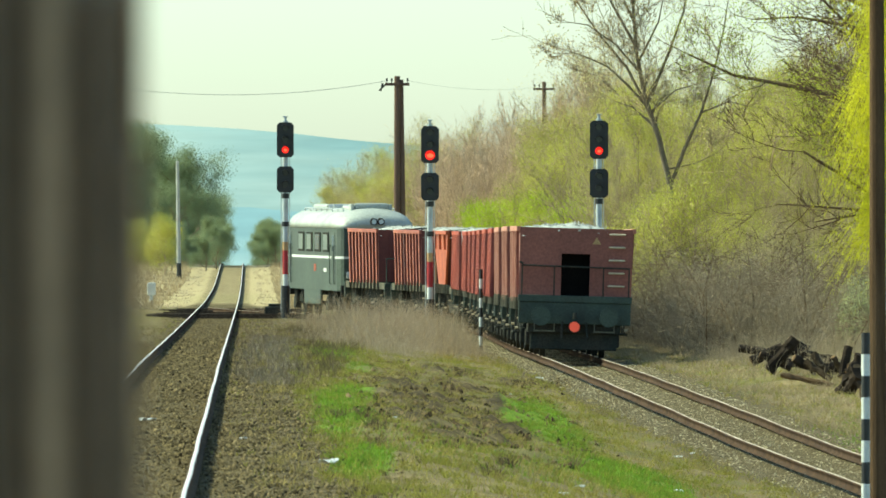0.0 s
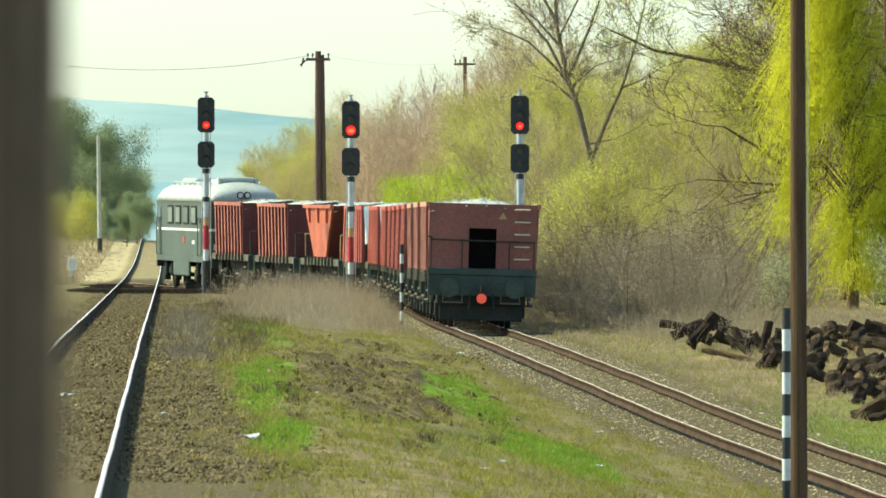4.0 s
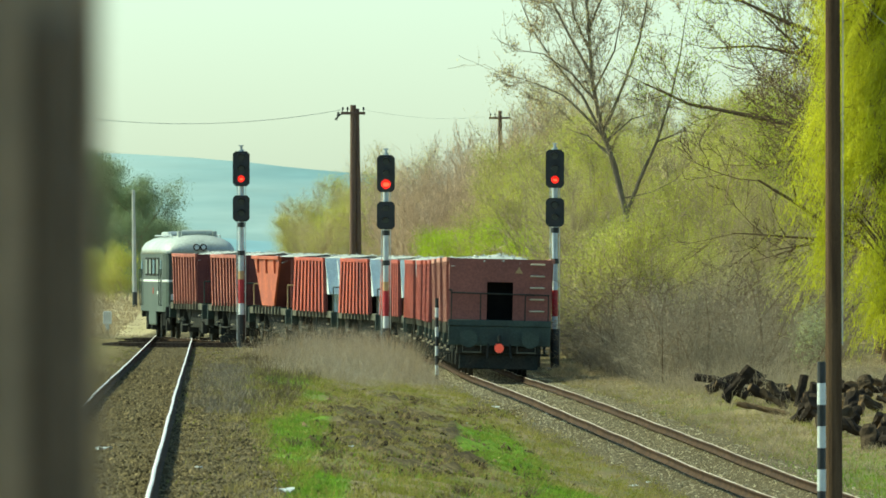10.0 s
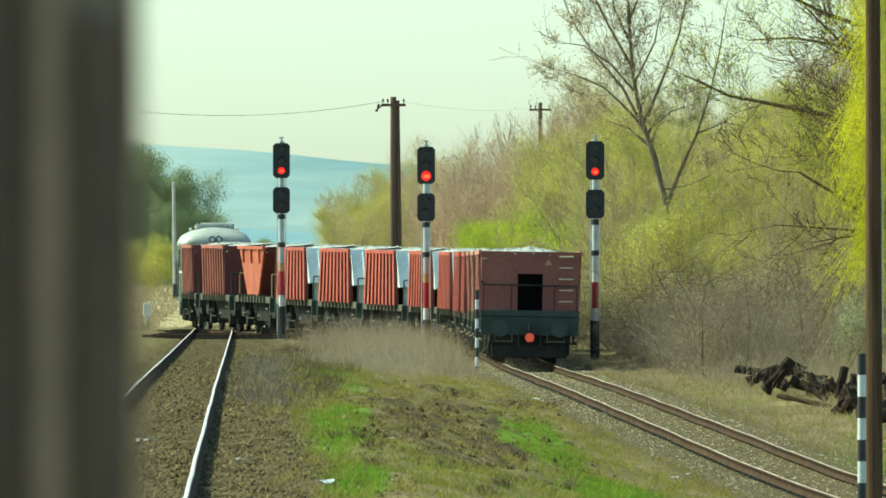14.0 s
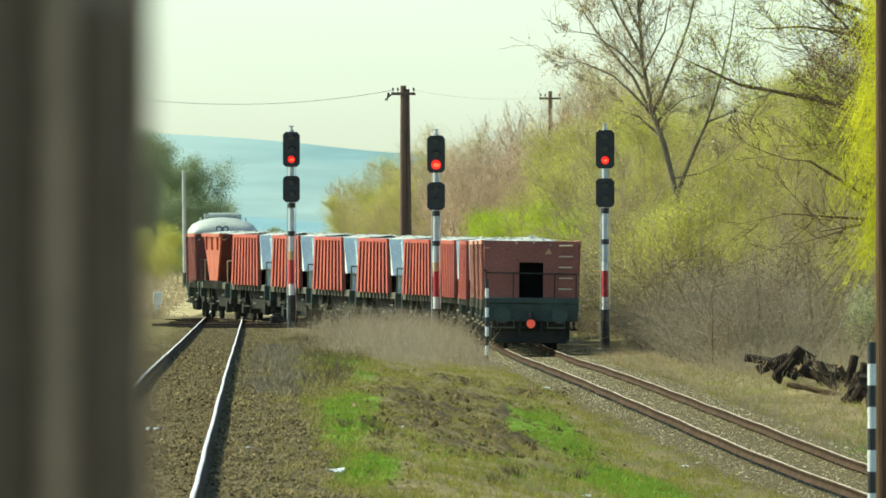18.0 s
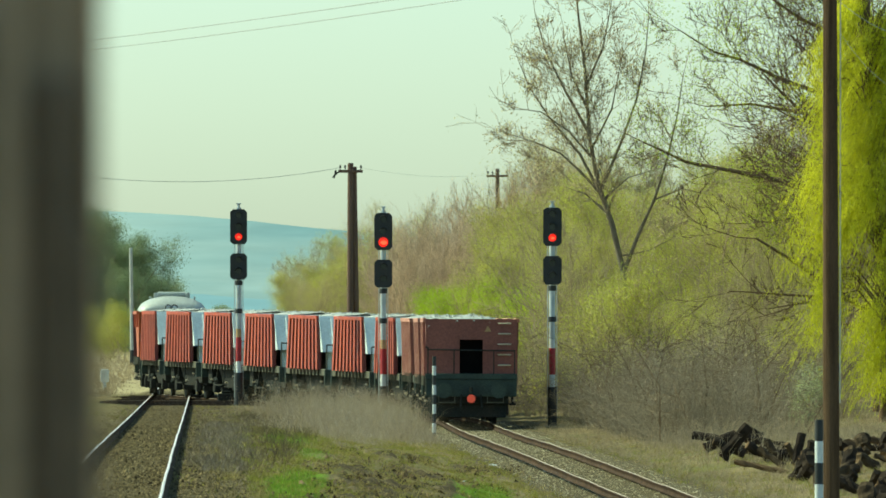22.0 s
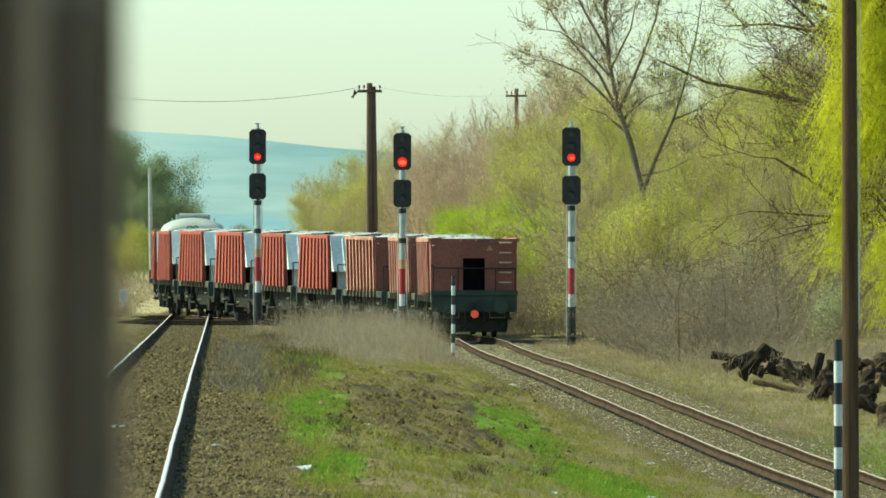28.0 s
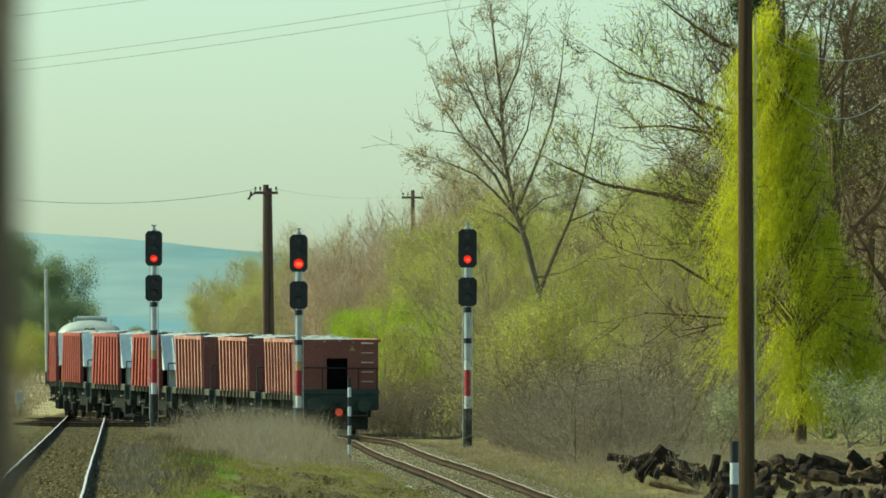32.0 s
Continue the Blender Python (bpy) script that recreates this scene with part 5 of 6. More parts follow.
def build_grass():
    rng = np.random.default_rng(21)
    x, y = scatter(rng, 420000, -3.5, 11, 100, 290, lambda x, y: masks(x, y)[0] ** 1.5 * clear(x, y, 1.2))
    tagged(new("green_grass", blades(x, y, rng, 0.09, 0.008, M["grass"], 0.5)), "short bright green spring grass in patches", "grass", kind="stuff")
    # tall dry grass before the train
    def tall(x, y):
        edge = x - (main_x(y) + 3.4) + 0.9 * np.sin(y * 0.13) + 0.5 * np.sin(y * 0.41 + 1)
        gap = side_x(np.minimum(y, 470)) - 1.7 - x
        front = (y - 282 - 14 * np.sin(x * 0.9) - 8 * np.sin(x * 2.3 + 1)) / 40
        tuft = 0.5 + 0.5 * np.sin(x * 2.1 + 0.35 * y) * np.sin(0.19 * y - x * 0.7)
        return np.clip(edge / 1.2, 0, 1) * np.clip(gap / 0.4, 0, 1) * np.clip(front, 0, 1) * (0.3 + 0.7 * tuft)
    high = lambda k: (lambda x, y: k * (0.3 + 0.7 * np.clip((y - 285 - 14 * np.sin(x * 0.9)) / 55, 0, 1)) * (0.75 + 0.4 * np.sin(x * 1.7 + y * 0.3)))
    for n, each, h, w, lean, m in ((16000, 6, 0.34, 0.006, 0.9, "hay"), (9000, 6, 0.45, 0.005, 0.6, "weed_pale"), (9000, 9, 1.0, 0.004, 0.42, "hay"), (6500, 9, 1.1, 0.004, 0.46, "weed_pale"), (5000, 8, 0.22, 0.006, 0.8, "olive_grass")):
        x, y = clumps(rng, n, each, 0.1, -8, 3.3, 262, 372, tall)
        tagged(new("tall_dry_grass", blades(x, y, rng, high(h), w, M[m], lean)), "tall dry straw-coloured grass in loose tufts", "grass", kind="stuff")
    x, y = scatter(rng, 100000, -8, 3.3, 275, 372, tall)
    top = high(1.0)(x, y)
    c = np.stack([x, y, land(x, y) + top * rng.uniform(0.15, 1.1, len(x)) ** 0.8], -1)
    tagged(new("dry_seed_heads", mesh_from("dry_seed_heads", *leaves(c, rng, 0.02, 1, 0.02), M["weed_pale"])), "pale seed heads over the dry grass", "grass", kind="stuff")
    x, y = scatter(rng, 9, -1.5, 4.5, 128, 160, lambda x, y: x > -9)
    x, y = np.repeat(x, 60) + rng.normal(0, 0.06, 60 * len(x)), np.repeat(y, 60) + rng.normal(0, 0.06, 60 * len(x))
    tagged(new("dead_plants", blades(x, y, rng, 0.2, 0.006, M["weed"], 0.7)), "brown dead plants in the turf", "weeds", kind="stuff")
    x, y = clumps(rng, 36000, 8, 0.05, -6.2, 11, 92, 300, lambda x, y: clear(x, y, 1.7) * np.where(x > side_x(y) + 1.5, 0.4, 1.0) * (x > main_x(y) + 2.1) * (0.12 + 0.88 * mottle(x, y)) * (1 - 0.85 * masks(x, y)[1]) * (1 - 0.9 * np.exp(-((x + 0.0152 * y - 0.05) / 0.6) ** 2) * (y > 190)))
    tagged(new("olive_grass", blades(x, y, rng, 0.11, 0.006, M["olive_grass"], 0.6)), "short olive and straw mixed turf", "grass", kind="stuff")
    x, y = scatter(rng, 52000, -2.4, 3.0, 145, 275, lambda x, y: masks(x, y)[1] * mottle(x * 1.7, y * 1.4))
    tagged(new("straw_bits", blades(x, y, rng, 0.09, 0.009, M["turf_straw"], 1.3)), "bits of straw on the dug earth", "grass", kind="stuff")
    x, y = clumps(rng, 12000, 7, 0.06, -6.5, 12, 92, 320, lambda x, y: clear(x, y, 1.5) * mottle(x + 3, y) * (1 - masks(x, y)[0]))
    tagged(new("short_dry_grass", blades(x, y, rng, 0.13, 0.006, M["turf_straw"], 0.6)), "short withered grass", "grass", kind="stuff")
    x, y = clumps(rng, 11000, 7, 0.08, 4, 15, 205, 380, lambda x, y: clear(x, y, 1.8) * (x > side_x(y) + 1.8) * (0.15 + 0.85 * mottle(x * 0.8, y * 0.8)))
    tagged(new("verge_dry_grass", blades(x, y, rng, 0.2, 0.006, M["hay"], 0.7)), "dry grass on the verge by the thicket", "grass", kind="stuff")
    x, y = clumps(rng, 5000, 5, 0.07, -7.2, -2.0, 195, 345, lambda x, y: np.clip((x - main_x(y) - 2.0) / 1.0, 0, 1) * np.clip(0.35 + 0.6 * ripple(x, y), 0, 1) * np.clip(1.2 - (x - main_x(y) - 2.0) / 2.6, 0, 1))
    tagged(new("dark_weeds", blades(x, y, rng, 0.28, 0.006, M["weed"], 0.45)), "thin dark dead weeds beside the track", "weeds", kind="stuff")
    x, y = clumps(rng, 5200, 7, 0.06, -5.6, -1.6, 195, 310, lambda x, y: np.exp(-((x + 0.0152 * y - 0.05) / 0.55) ** 2) * np.clip(0.5 + 0.5 * ripple(x * 2, y * 0.8), 0.1, 1))
    tagged(new("dark_weeds", blades(x, y, rng, 0.17, 0.006, M["thicket"], 0.6)), "low dark brown dead weeds beside the ballast", "weeds", kind="stuff")
    x, y = clumps(rng, 1800, 5, 0.05, -9.5, -1.5, 110, 400, lambda x, y: (np.abs(x - main_x(y)) > 0.9) * (np.abs(x - main_x(y)) < 3) * 0.6)
    tagged(new("track_weeds", blades(x, y, rng, 0.09, 0.006, M["olive_grass"], 0.6)), "sparse weeds in the ballast", "weeds", kind="stuff")
    x, y = clumps(rng, 4500, 6, 0.12, -26, -4, 462, 800, lambda x, y: (np.abs(x - main_x(y)) > 1.6) * 0.6)
    tagged(new("crest_grass", blades(x, y, rng, 0.12, 0.015, M["weed_pale"], 0.8)), "low withered tufts along the line", "grass", kind="stuff")
    x, y = scatter(rng, 30000, -24, -4, 470, 800, lambda x, y: (np.abs(x - main_x(y)) > 2.6) * 0.7)
    tagged(new("bank_grass", blades(x, y, rng, 0.3, 0.02, M["hay"], 0.4)), "pale dry grass on the banks", "grass", kind="stuff")


def build_stones():
    rng = np.random.default_rng(22)
    x, y = scatter(rng, 330000, -10.5, 0.5, 105, 450, lambda x, y: masks(x, y)[2] * (np.abs(x - main_x(y) - 0.4) < 2.9) * np.clip(1.25 - (y - 105) / 260, 0.22, 1))
    tagged(new("main_line_ballast", pebbles(x, y, rng, 0.01, 0.03, M["stone"], on=land)), "brown weathered track ballast", "ballast", kind="stuff")
    x, y = scatter(rng, 36000, -9.5, 0.5, 105, 300, lambda x, y: masks(x, y)[2] * (np.abs(x - main_x(y) - 0.4) < 3.1) * np.clip(0.4 + 0.9 * ripple(x * 1.3, y * 0.5), 0.05, 1))
    tagged(new("coarse_ballast", pebbles(x, y, rng, 0.025, 0.055, M["stone"], on=land)), "coarse stones lying on the track ballast", "ballast", kind="stuff")
    x, y = scatter(rng, 120000, -1, 12, 125, 396, lambda x, y: np.clip(masks(x, y)[2] + (y > 320), 0, 1) * (np.abs(x - side_x(y)) < 1.7))
    tagged(new("siding_ballast", pebbles(x, y, rng, 0.01, 0.03, M["stone_pale"], on=land)), "pale earthy siding ballast", "ballast", kind="stuff")
    x, y = scatter(rng, 17000, -2.0, 2.6, 148, 265, lambda x, y: masks(x, y)[1] * np.clip(ripple(x * 2.2, y * 1.1) * 1.0 + 0.35, 0.15, 1))
    tagged(new("earth_lumps", pebbles(x, y, rng, 0.04, 0.14, M["clod"], on=lambda x, y: land(x, y) - 0.03)), "large dark lumps of turned earth", "earth", kind="stuff")
    x, y = scatter(rng, 80000, -2.2, 3, 146, 270, lambda x, y: masks(x, y)[1] * (0.5 + 0.5 * (ripple(x * 2.2, y * 1.1) > 0.1)))
    tagged(new("earth_clods", pebbles(x, y, rng, 0.015, 0.06, M["clod"], on=land)), "turned dark earth clods", "earth", kind="stuff")


def build_litter():
    rng = np.random.default_rng(23)
    for px, py, size in ((582, 823, 0.09), (262, 748, 0.08), (1200, 812, 0.06), (1050, 683, 0.07), (868, 600, 0.09), (955, 672, 0.07),
                         (1201, 872, 0.05), (1026, 866, 0.05), (997, 879, 0.05), (1226, 805, 0.035), (700, 742, 0.03), (905, 700, 0.03), (430, 780, 0.04)):
        depth = 180.0
        for _ in range(15):
            depth = 0.5 * depth + 0.5 * (EYE.z - float(land((px - 784) * depth / LENS, depth))) * LENS / (py - 415)
        x = (px - 784) * depth / LENS
        bm = B()
        bmesh.ops.create_grid(bm, x_segments=4, y_segments=4, size=size)
        for v in bm.verts:
            v.co.z += rng.uniform(0, 0.65) * size
            v.co.x *= 1.2
        bmesh.ops.solidify(bm, geom=bm.faces[:], thickness=0.006)
        ob = part("litter_scrap", bm, M["litter"])
        ob.matrix_basis = pose(x, depth, float(land(x, depth)) + 0.02, 0, 0, rng.uniform(0, 90))
        tagged(ob, "crumpled pale scrap lying on the ground", "litter", "scraps of litter")


def build_logs():
    rng = np.random.default_rng(24)

    def wood(p, q, r, label="dark felled log on the pile", rough=0.1, bark="log", ends=True):
        p, q = Vector(p), Vector(q)
        n, k = 9, 7
        d = (q - p).normalized()
        u = d.orthogonal().normalized()
        v = d.cross(u)
        bm = B()
        rings = []
        for j in range(k):
            c = p.lerp(q, j / (k - 1)) + (u * rng.normal(0, 0.1) + v * rng.normal(0, 0.1)) * r * (0 < j < k - 1)
            rings.append([c + (u * math.cos(a) + v * math.sin(a)) * r * rng.uniform(1 - rough, 1 + rough) for a in [i * math.tau / n for i in range(n)]])
        loft(bm, rings)
        bm.faces.ensure_lookup_table()
        ob = part("log", bm, M[bark])
        tagged(ob, label, "log", "logs of the wood pile")
        for c, s in ((p, -1), (q, 1)) if ends else ():
            bm = B()
            rod(bm, c + d * s * 0.003, c + d * s * 0.012, r * 0.8, n=10)
            part("cut_face", bm, M["cut"], ob, "pale sawn end")

    g = lambda x, y: float(land(x, y))
    D = 252.0

    def lay(a, b, r, *rest):
        """A log between two sight lines, its lower end on the ground."""
        low, d = max(a[1], b[1]), 255.0
        for _ in range(12):
            x, y, _z = at_px((a[0] + b[0]) / 2, low, d)
            d = 0.5 * d + 0.5 * (EYE.z - g(x, y) - r * 0.7) * LENS / (low - 415)
        d = min(max(d, 240), 276)
        wood(at_px(*a, d), at_px(*b, d + rng.uniform(-0.3, 0.3)), r * d / D, *rest)

    lay((1308, 617), (1375, 625), 0.09)
    lay((1330, 640), (1385, 615), 0.12)
    lay((1362, 657), (1408, 600), 0.135, "thick dark forked stump on the pile")
    lay((1395, 606), (1432, 622), 0.14, "thick dark log end on the pile")
    lay((1405, 634), (1450, 660), 0.11)
    lay((1445, 655), (1478, 652), 0.15)
    lay((1490, 668), (1502, 614), 0.1, "short dark upright log on the pile")
    lay((1500, 665), (1545, 640), 0.16)
    lay((1380, 640), (1450, 648), 0.1)
    lay((1400, 622), (1480, 640), 0.1)
    lay((1345, 628), (1400, 650), 0.1)
    lay((1382, 664), (1478, 684), 0.06, "pale split branch before the pile", 0.3, "cut", False)
    lay((1425, 640), (1470, 672), 0.07, "brown branch before the pile", 0.3, "log_brown", False)
    lay((1440, 626), (1462, 660), 0.08, "short brown log on the pile", 0.2, "log_brown", True)
    lay((1475, 632), (1492, 664), 0.07, "short brown log on the pile", 0.2, "log_brown", True)
    for k in range(125):
        px = 1500 + 360 * rng.uniform(0, 1) ** 0.8
        base = min(676 + (px - 1500) * 0.55, 800)
        py = rng.uniform(625 if px > 1530 else 640, base)
        f = (py - 640) / 140
        dist = 262 - 62 * min(max(f, 0), 1) + rng.uniform(-2, 2)
        x, y, z = at_px(px, py, dist)
        low = g(x, y)
        z = low + min(max(z - low, 0.06), 0.6)
        a = rng.uniform(0, math.tau)
        ln = rng.uniform(0.12, 0.45)
        d = Vector((math.cos(a), rng.uniform(-0.8, 0.8), math.sin(a) * 0.6)).normalized() * ln
        wood(Vector((x, y, z)) - d, Vector((x, y, z)) + d, rng.uniform(0.06, 0.17), *(("short dark log on the pile", 0.25, "log" if k % 3 else "log_brown", k % 5 == 0) if k % 9 else ("pale split billet on the pile", 0.4, "cut", False)))


def thicket(name, label, rng, x, y, h, r, material, side=3, lean=0.2):
    """Bare upright stems with side twigs."""
    segs = []
    for a, b in zip(x, y):
        g = float(land(a, b)) - 0.1
        hh = h * rng.uniform(0.55, 1.25)
        p = Vector((a, b, g))
        d = Vector((rng.normal(0, lean), rng.normal(0, lean), 1)).normalized()
        q = p + d * hh * 0.5
        e = q + (d + Vector(rng.normal(0, 0.25 + lean, 3))).normalized() * hh * 0.5
        segs += [(p, q, r, r * 0.7), (q, e, r * 0.7, r * 0.25)]
        for _ in range(side):
            f = rng.uniform(0.25, 1.0)
            s0 = p.lerp(q, f) if rng.uniform() < 0.5 else q.lerp(e, f)
            s1 = s0 + Vector((rng.normal(0, 0.3 + lean), rng.normal(0, 0.3 + lean), rng.uniform(-0.1, 0.9))) * hh * 0.26
            segs.append((s0, s1, r * 0.45, r * 0.2))
    tagged(new(name, mesh_from(name, *tubes(segs, 3), material)), label, "brush", kind="stuff")


def build_brush():
    rng = np.random.default_rng(31)
    at = lambda x, y: x * LENS / y + 784
    n = 9000
    y = rng.uniform(300, 405, n)
    x = side_x(y) + rng.uniform(3.6, 13, n)
    keep = (at(x, y) > 1100) & (at(x, y) < np.where(y < 345, 1440, 1560) + rng.normal(0, 30, n))
    thicket("grey_thicket", "dense bare grey-brown thicket of thin stems", rng, x[keep], y[keep], 2.5, 0.008, M["thicket"], 7, 0.5)
    m = rng.integers(0, keep.sum(), 260)
    thicket("dark_saplings", "thin dark bare saplings in the thicket", rng, x[keep][m], y[keep][m], 3.3, 0.02, M["bark_brown"], 7, 0.35)
    k = np.nonzero(keep)[0]
    k = k[rng.integers(0, len(k), 11000)]
    fx, fy = x[k] + rng.normal(0, 0.5, len(k)), y[k] + rng.normal(0, 0.5, len(k))
    c = np.stack([fx, fy, land(fx, fy) + 2.7 * rng.uniform(0.03, 1.05, len(k))], -1)
    tagged(new("thicket_buds", mesh_from("thicket_buds", *leaves(c, rng, 0.03, 1, 0.05), M["weed_pale"])), "dry leaves and buds caught in the thicket", "brush", kind="stuff")
    n = 1700
    y = rng.uniform(392, 436, n)
    x = (rng.uniform(860, 1130, n) - 784) * y / LENS
    keep = x > side_x(y) + 2.6
    thicket("bush_undergrowth", "bare brown undergrowth at the foot of the bushes", rng, x[keep], y[keep], 2.0, 0.008, M["thicket"], 7, 0.45)
    n = 1200
    y = rng.uniform(262, 300, n)
    x = side_x(y) + rng.uniform(3.2, 9, n)
    thicket("low_brush", "low dry brush at the foot of the thicket", rng, x, y, 0.7, 0.006, M["twig"], 4)
    n = 3200
    y = rng.uniform(560, 760, n)
    x = rng.uniform(-4, 9, n)
    keep = at(x, y) > 785 + rng.normal(0, 15, n)
    thicket("far_bare_woods", "bare reddish-brown young trees behind", rng, x[keep], y[keep], 7.4, 0.02, M["twig_red"], 9)
    n = 1500
    y = rng.uniform(405, 500, n)
    x = (rng.uniform(1590, 2050, n) - 784) * y / LENS
    thicket("dark_bare_wood", "dense bare brown wood behind the willow", rng, x, y, 9.0, 0.022, M["twig"], 12, 0.14)
    n = 900
    y = rng.uniform(400, 470, n)
    x = rng.uniform(5, 16, n)
    thicket("inner_bare_stems", "bare brown stems inside the wood", rng, x, y, 6.0, 0.02, M["twig"], 6)
    # bushes with bright young leaves
    b0 = tree("bush with bright yellow-green young leaves", 41, 4.2, 0.05, 3, (10, 6, 4), M["twig"], M["leaf_bright"], 0.03, 14, 0.22, first=0.02, angle=34, kind="bush")
    b1 = tree("bush with bright yellow-green young leaves", 42, 3.6, 0.05, 3, (10, 6, 4), M["twig"], M["leaf_bright"], 0.03, 14, 0.24, first=0.02, angle=42, kind="bush")
    b2 = tree("shrub with fresh green leaves", 43, 4.6, 0.06, 3, (10, 6, 4), M["twig"], M["leaf"], 0.03, 9, 0.26, first=0.02, angle=40, kind="bush")
    b3 = tree("bare shrub with a few olive leaves", 45, 4.4, 0.06, 3, (12, 7, 5), M["thicket"], M["leaf_olive"], 0.028, 2, 0.2, first=0.02, angle=44, kind="bush")
    spots = [(b0, 1.2, 460), (b1, 2.2, 470), (b2, 3.4, 470), (b3, 8.5, 400)]
    spots += [((b0, b1, b0)[k % 3], (rng.uniform(858, 1030) - 784) * d / LENS, d) for k, d in enumerate(rng.uniform(440, 540, 38))]
    spots += [((b0, b2)[k % 2], (rng.uniform(720, 830) - 784) * d / LENS, d) for k, d in enumerate(rng.uniform(580, 660, 8))]
    for k, (ob, a, b) in enumerate(spots):
        (plant if k < 4 else again)(ob, a, b, rng.uniform(0, 360), rng.uniform(0.75, 1.15))
    for k in range(46):
        yy = rng.uniform(345, 430)
        again((b2, b3, b3)[k % 3], float(side_x(yy)) + rng.uniform(4.8, 15), yy, rng.uniform(0, 360), rng.uniform(0.6, 1.05))
    for px in (1148, 1172, 1200, 1228):
        yy = rng.uniform(372, 380)
        again(b2, (px - 784) * yy / LENS, yy, rng.uniform(0, 360), rng.uniform(1.1, 1.28))
    bl = tree("pale blossoming shrub under the willow", 44, 2.1, 0.05, 3, (9, 6, 4), M["bark"], M["blossom"], 0.035, 4, 0.2, first=0.05, angle=50, kind="bush")
    plant(bl, at_px(1508, 600, 326)[0], 326, 20, 0.95)
    for px, d, turn, size in ((1735, 322, 140, 1.1), (1790, 326, 60, 1.0)):
        again(bl, at_px(px, 600, d)[0], d, turn, size)


def build_trees():
    rng = np.random.default_rng(51)
    big = limb_tree("tall bare tree with a leaning forked trunk and tan buds", 63, 385, 1188, (
        (0.135, (1190, 480), (1190, 400), (1186, 330), (1165, 240), (1142, 176), (1126, 90), (1118, -30), (1108, -110), (1100, -185)),
        (0.07, (1188, 325), (1212, 262), (1240, 200), (1262, 130), (1280, 50), (1290, -20)),
        (0.05, (1142, 186), (1110, 150), (1075, 118), (1030, 98), (985, 84)),
        (0.06, (1148, 195), (1110, 120), (1060, 60), (1020, 0), (1000, -50)),
        (0.06, (1124, 80), (1085, 10), (1050, -60), (1030, -130)),
        (0.06, (1148, 180), (1185, 90), (1210, 20), (1225, -60), (1230, -120)),
        (0.05, (1120, 0), (1150, -70), (1165, -150)),
        (0.04, (1158, 225), (1120, 190), (1085, 178)),
        (0.045, (1134, 130), (1090, 80), (1040, 45), (1005, 40)),
        (0.045, (1122, 40), (1095, -20), (1080, -90)),
        (0.045, (1130, 110), (1165, 40), (1180, -40)),
        (0.04, (1150, 200), (1195, 160), (1230, 150)),
        (0.04, (1240, 200), (1290, 180), (1330, 190)),
        (0.03, (1180, 300), (1230, 290), (1270, 270))), M["bark"], M["bud"], 0.042, 1.5)
    leafy = [tree("young-leaved tree with thin branches", 70 + k, (10, 9, 11)[k], 0.1, 4, (10, 6, 4, 3), M["twig"], M["leaf"], 0.034, 9, 0.3, first=0.08, angle=34) for k in range(3)]
    olive = [tree("half-bare tree with pale olive buds", 75 + k, (10, 11)[k], 0.11, 4, (11, 7, 4, 3), M["twig"], M["leaf_olive"], 0.03, 4, 0.26, first=0.1, angle=32) for k in range(2)]
    bare = [tree("bare brown tree with fine upright twigs", 80 + k, (10, 11)[k], 0.09, 4, (10, 6, 5, 3), M["twig_red"], None, first=0.12, angle=26, up=0.45) for k in range(2)]

    def put(obs, px, y, s):
        ob = obs[int(rng.integers(0, len(obs)))]
        (again if ob.get("set") else plant)(ob, (px - 784) * y / LENS, y, rng.uniform(0, 360), s)
        ob["set"] = 1

    def belt(n, kinds, lo, hi, near, far, small, large):
        for _ in range(n):
            put(kinds, rng.uniform(lo, hi), rng.uniform(near, far), rng.uniform(small, large))

    # pale half-bare trees beyond the siding's bend
    for _ in range(34):
        px = rng.uniform(592, 800)
        put(olive + leafy[:2], px, rng.uniform(690, 830), rng.uniform(0.8, 1.0) * (0.66 + 0.36 * (px - 600) / 200))
    # reddish bare young trees, their tops against the sky
    for _ in range(40):
        px = rng.uniform(765, 985)
        put(bare, px, rng.uniform(545, 650), rng.uniform(0.82, 1.08) * (0.7 + 0.36 * (px - 765) / 220))
    belt(16, bare + olive, 900, 1120, 560, 660, 0.98, 1.2)
    # yellow-green crowns behind the signal by the bushes
    belt(13, leafy, 965, 1120, 470, 540, 0.66, 0.88)
    belt(12, leafy + olive, 1090, 1290, 500, 545, 0.82, 1.02)
    # mixed wood behind the thicket, nearer and taller towards the willow
    belt(24, leafy + olive[:1], 1050, 1420, 412, 470, 0.58, 0.82)
    belt(12, leafy + olive, 1060, 1480, 405, 440, 0.45, 0.68)
    belt(18, olive + leafy, 1300, 1600, 415, 480, 0.75, 0.98)
    belt(14, bare + olive, 1560, 1950, 410, 480, 0.8, 1.05)
    belt(12, bare, 1400, 2000, 450, 540, 1.15, 1.45)
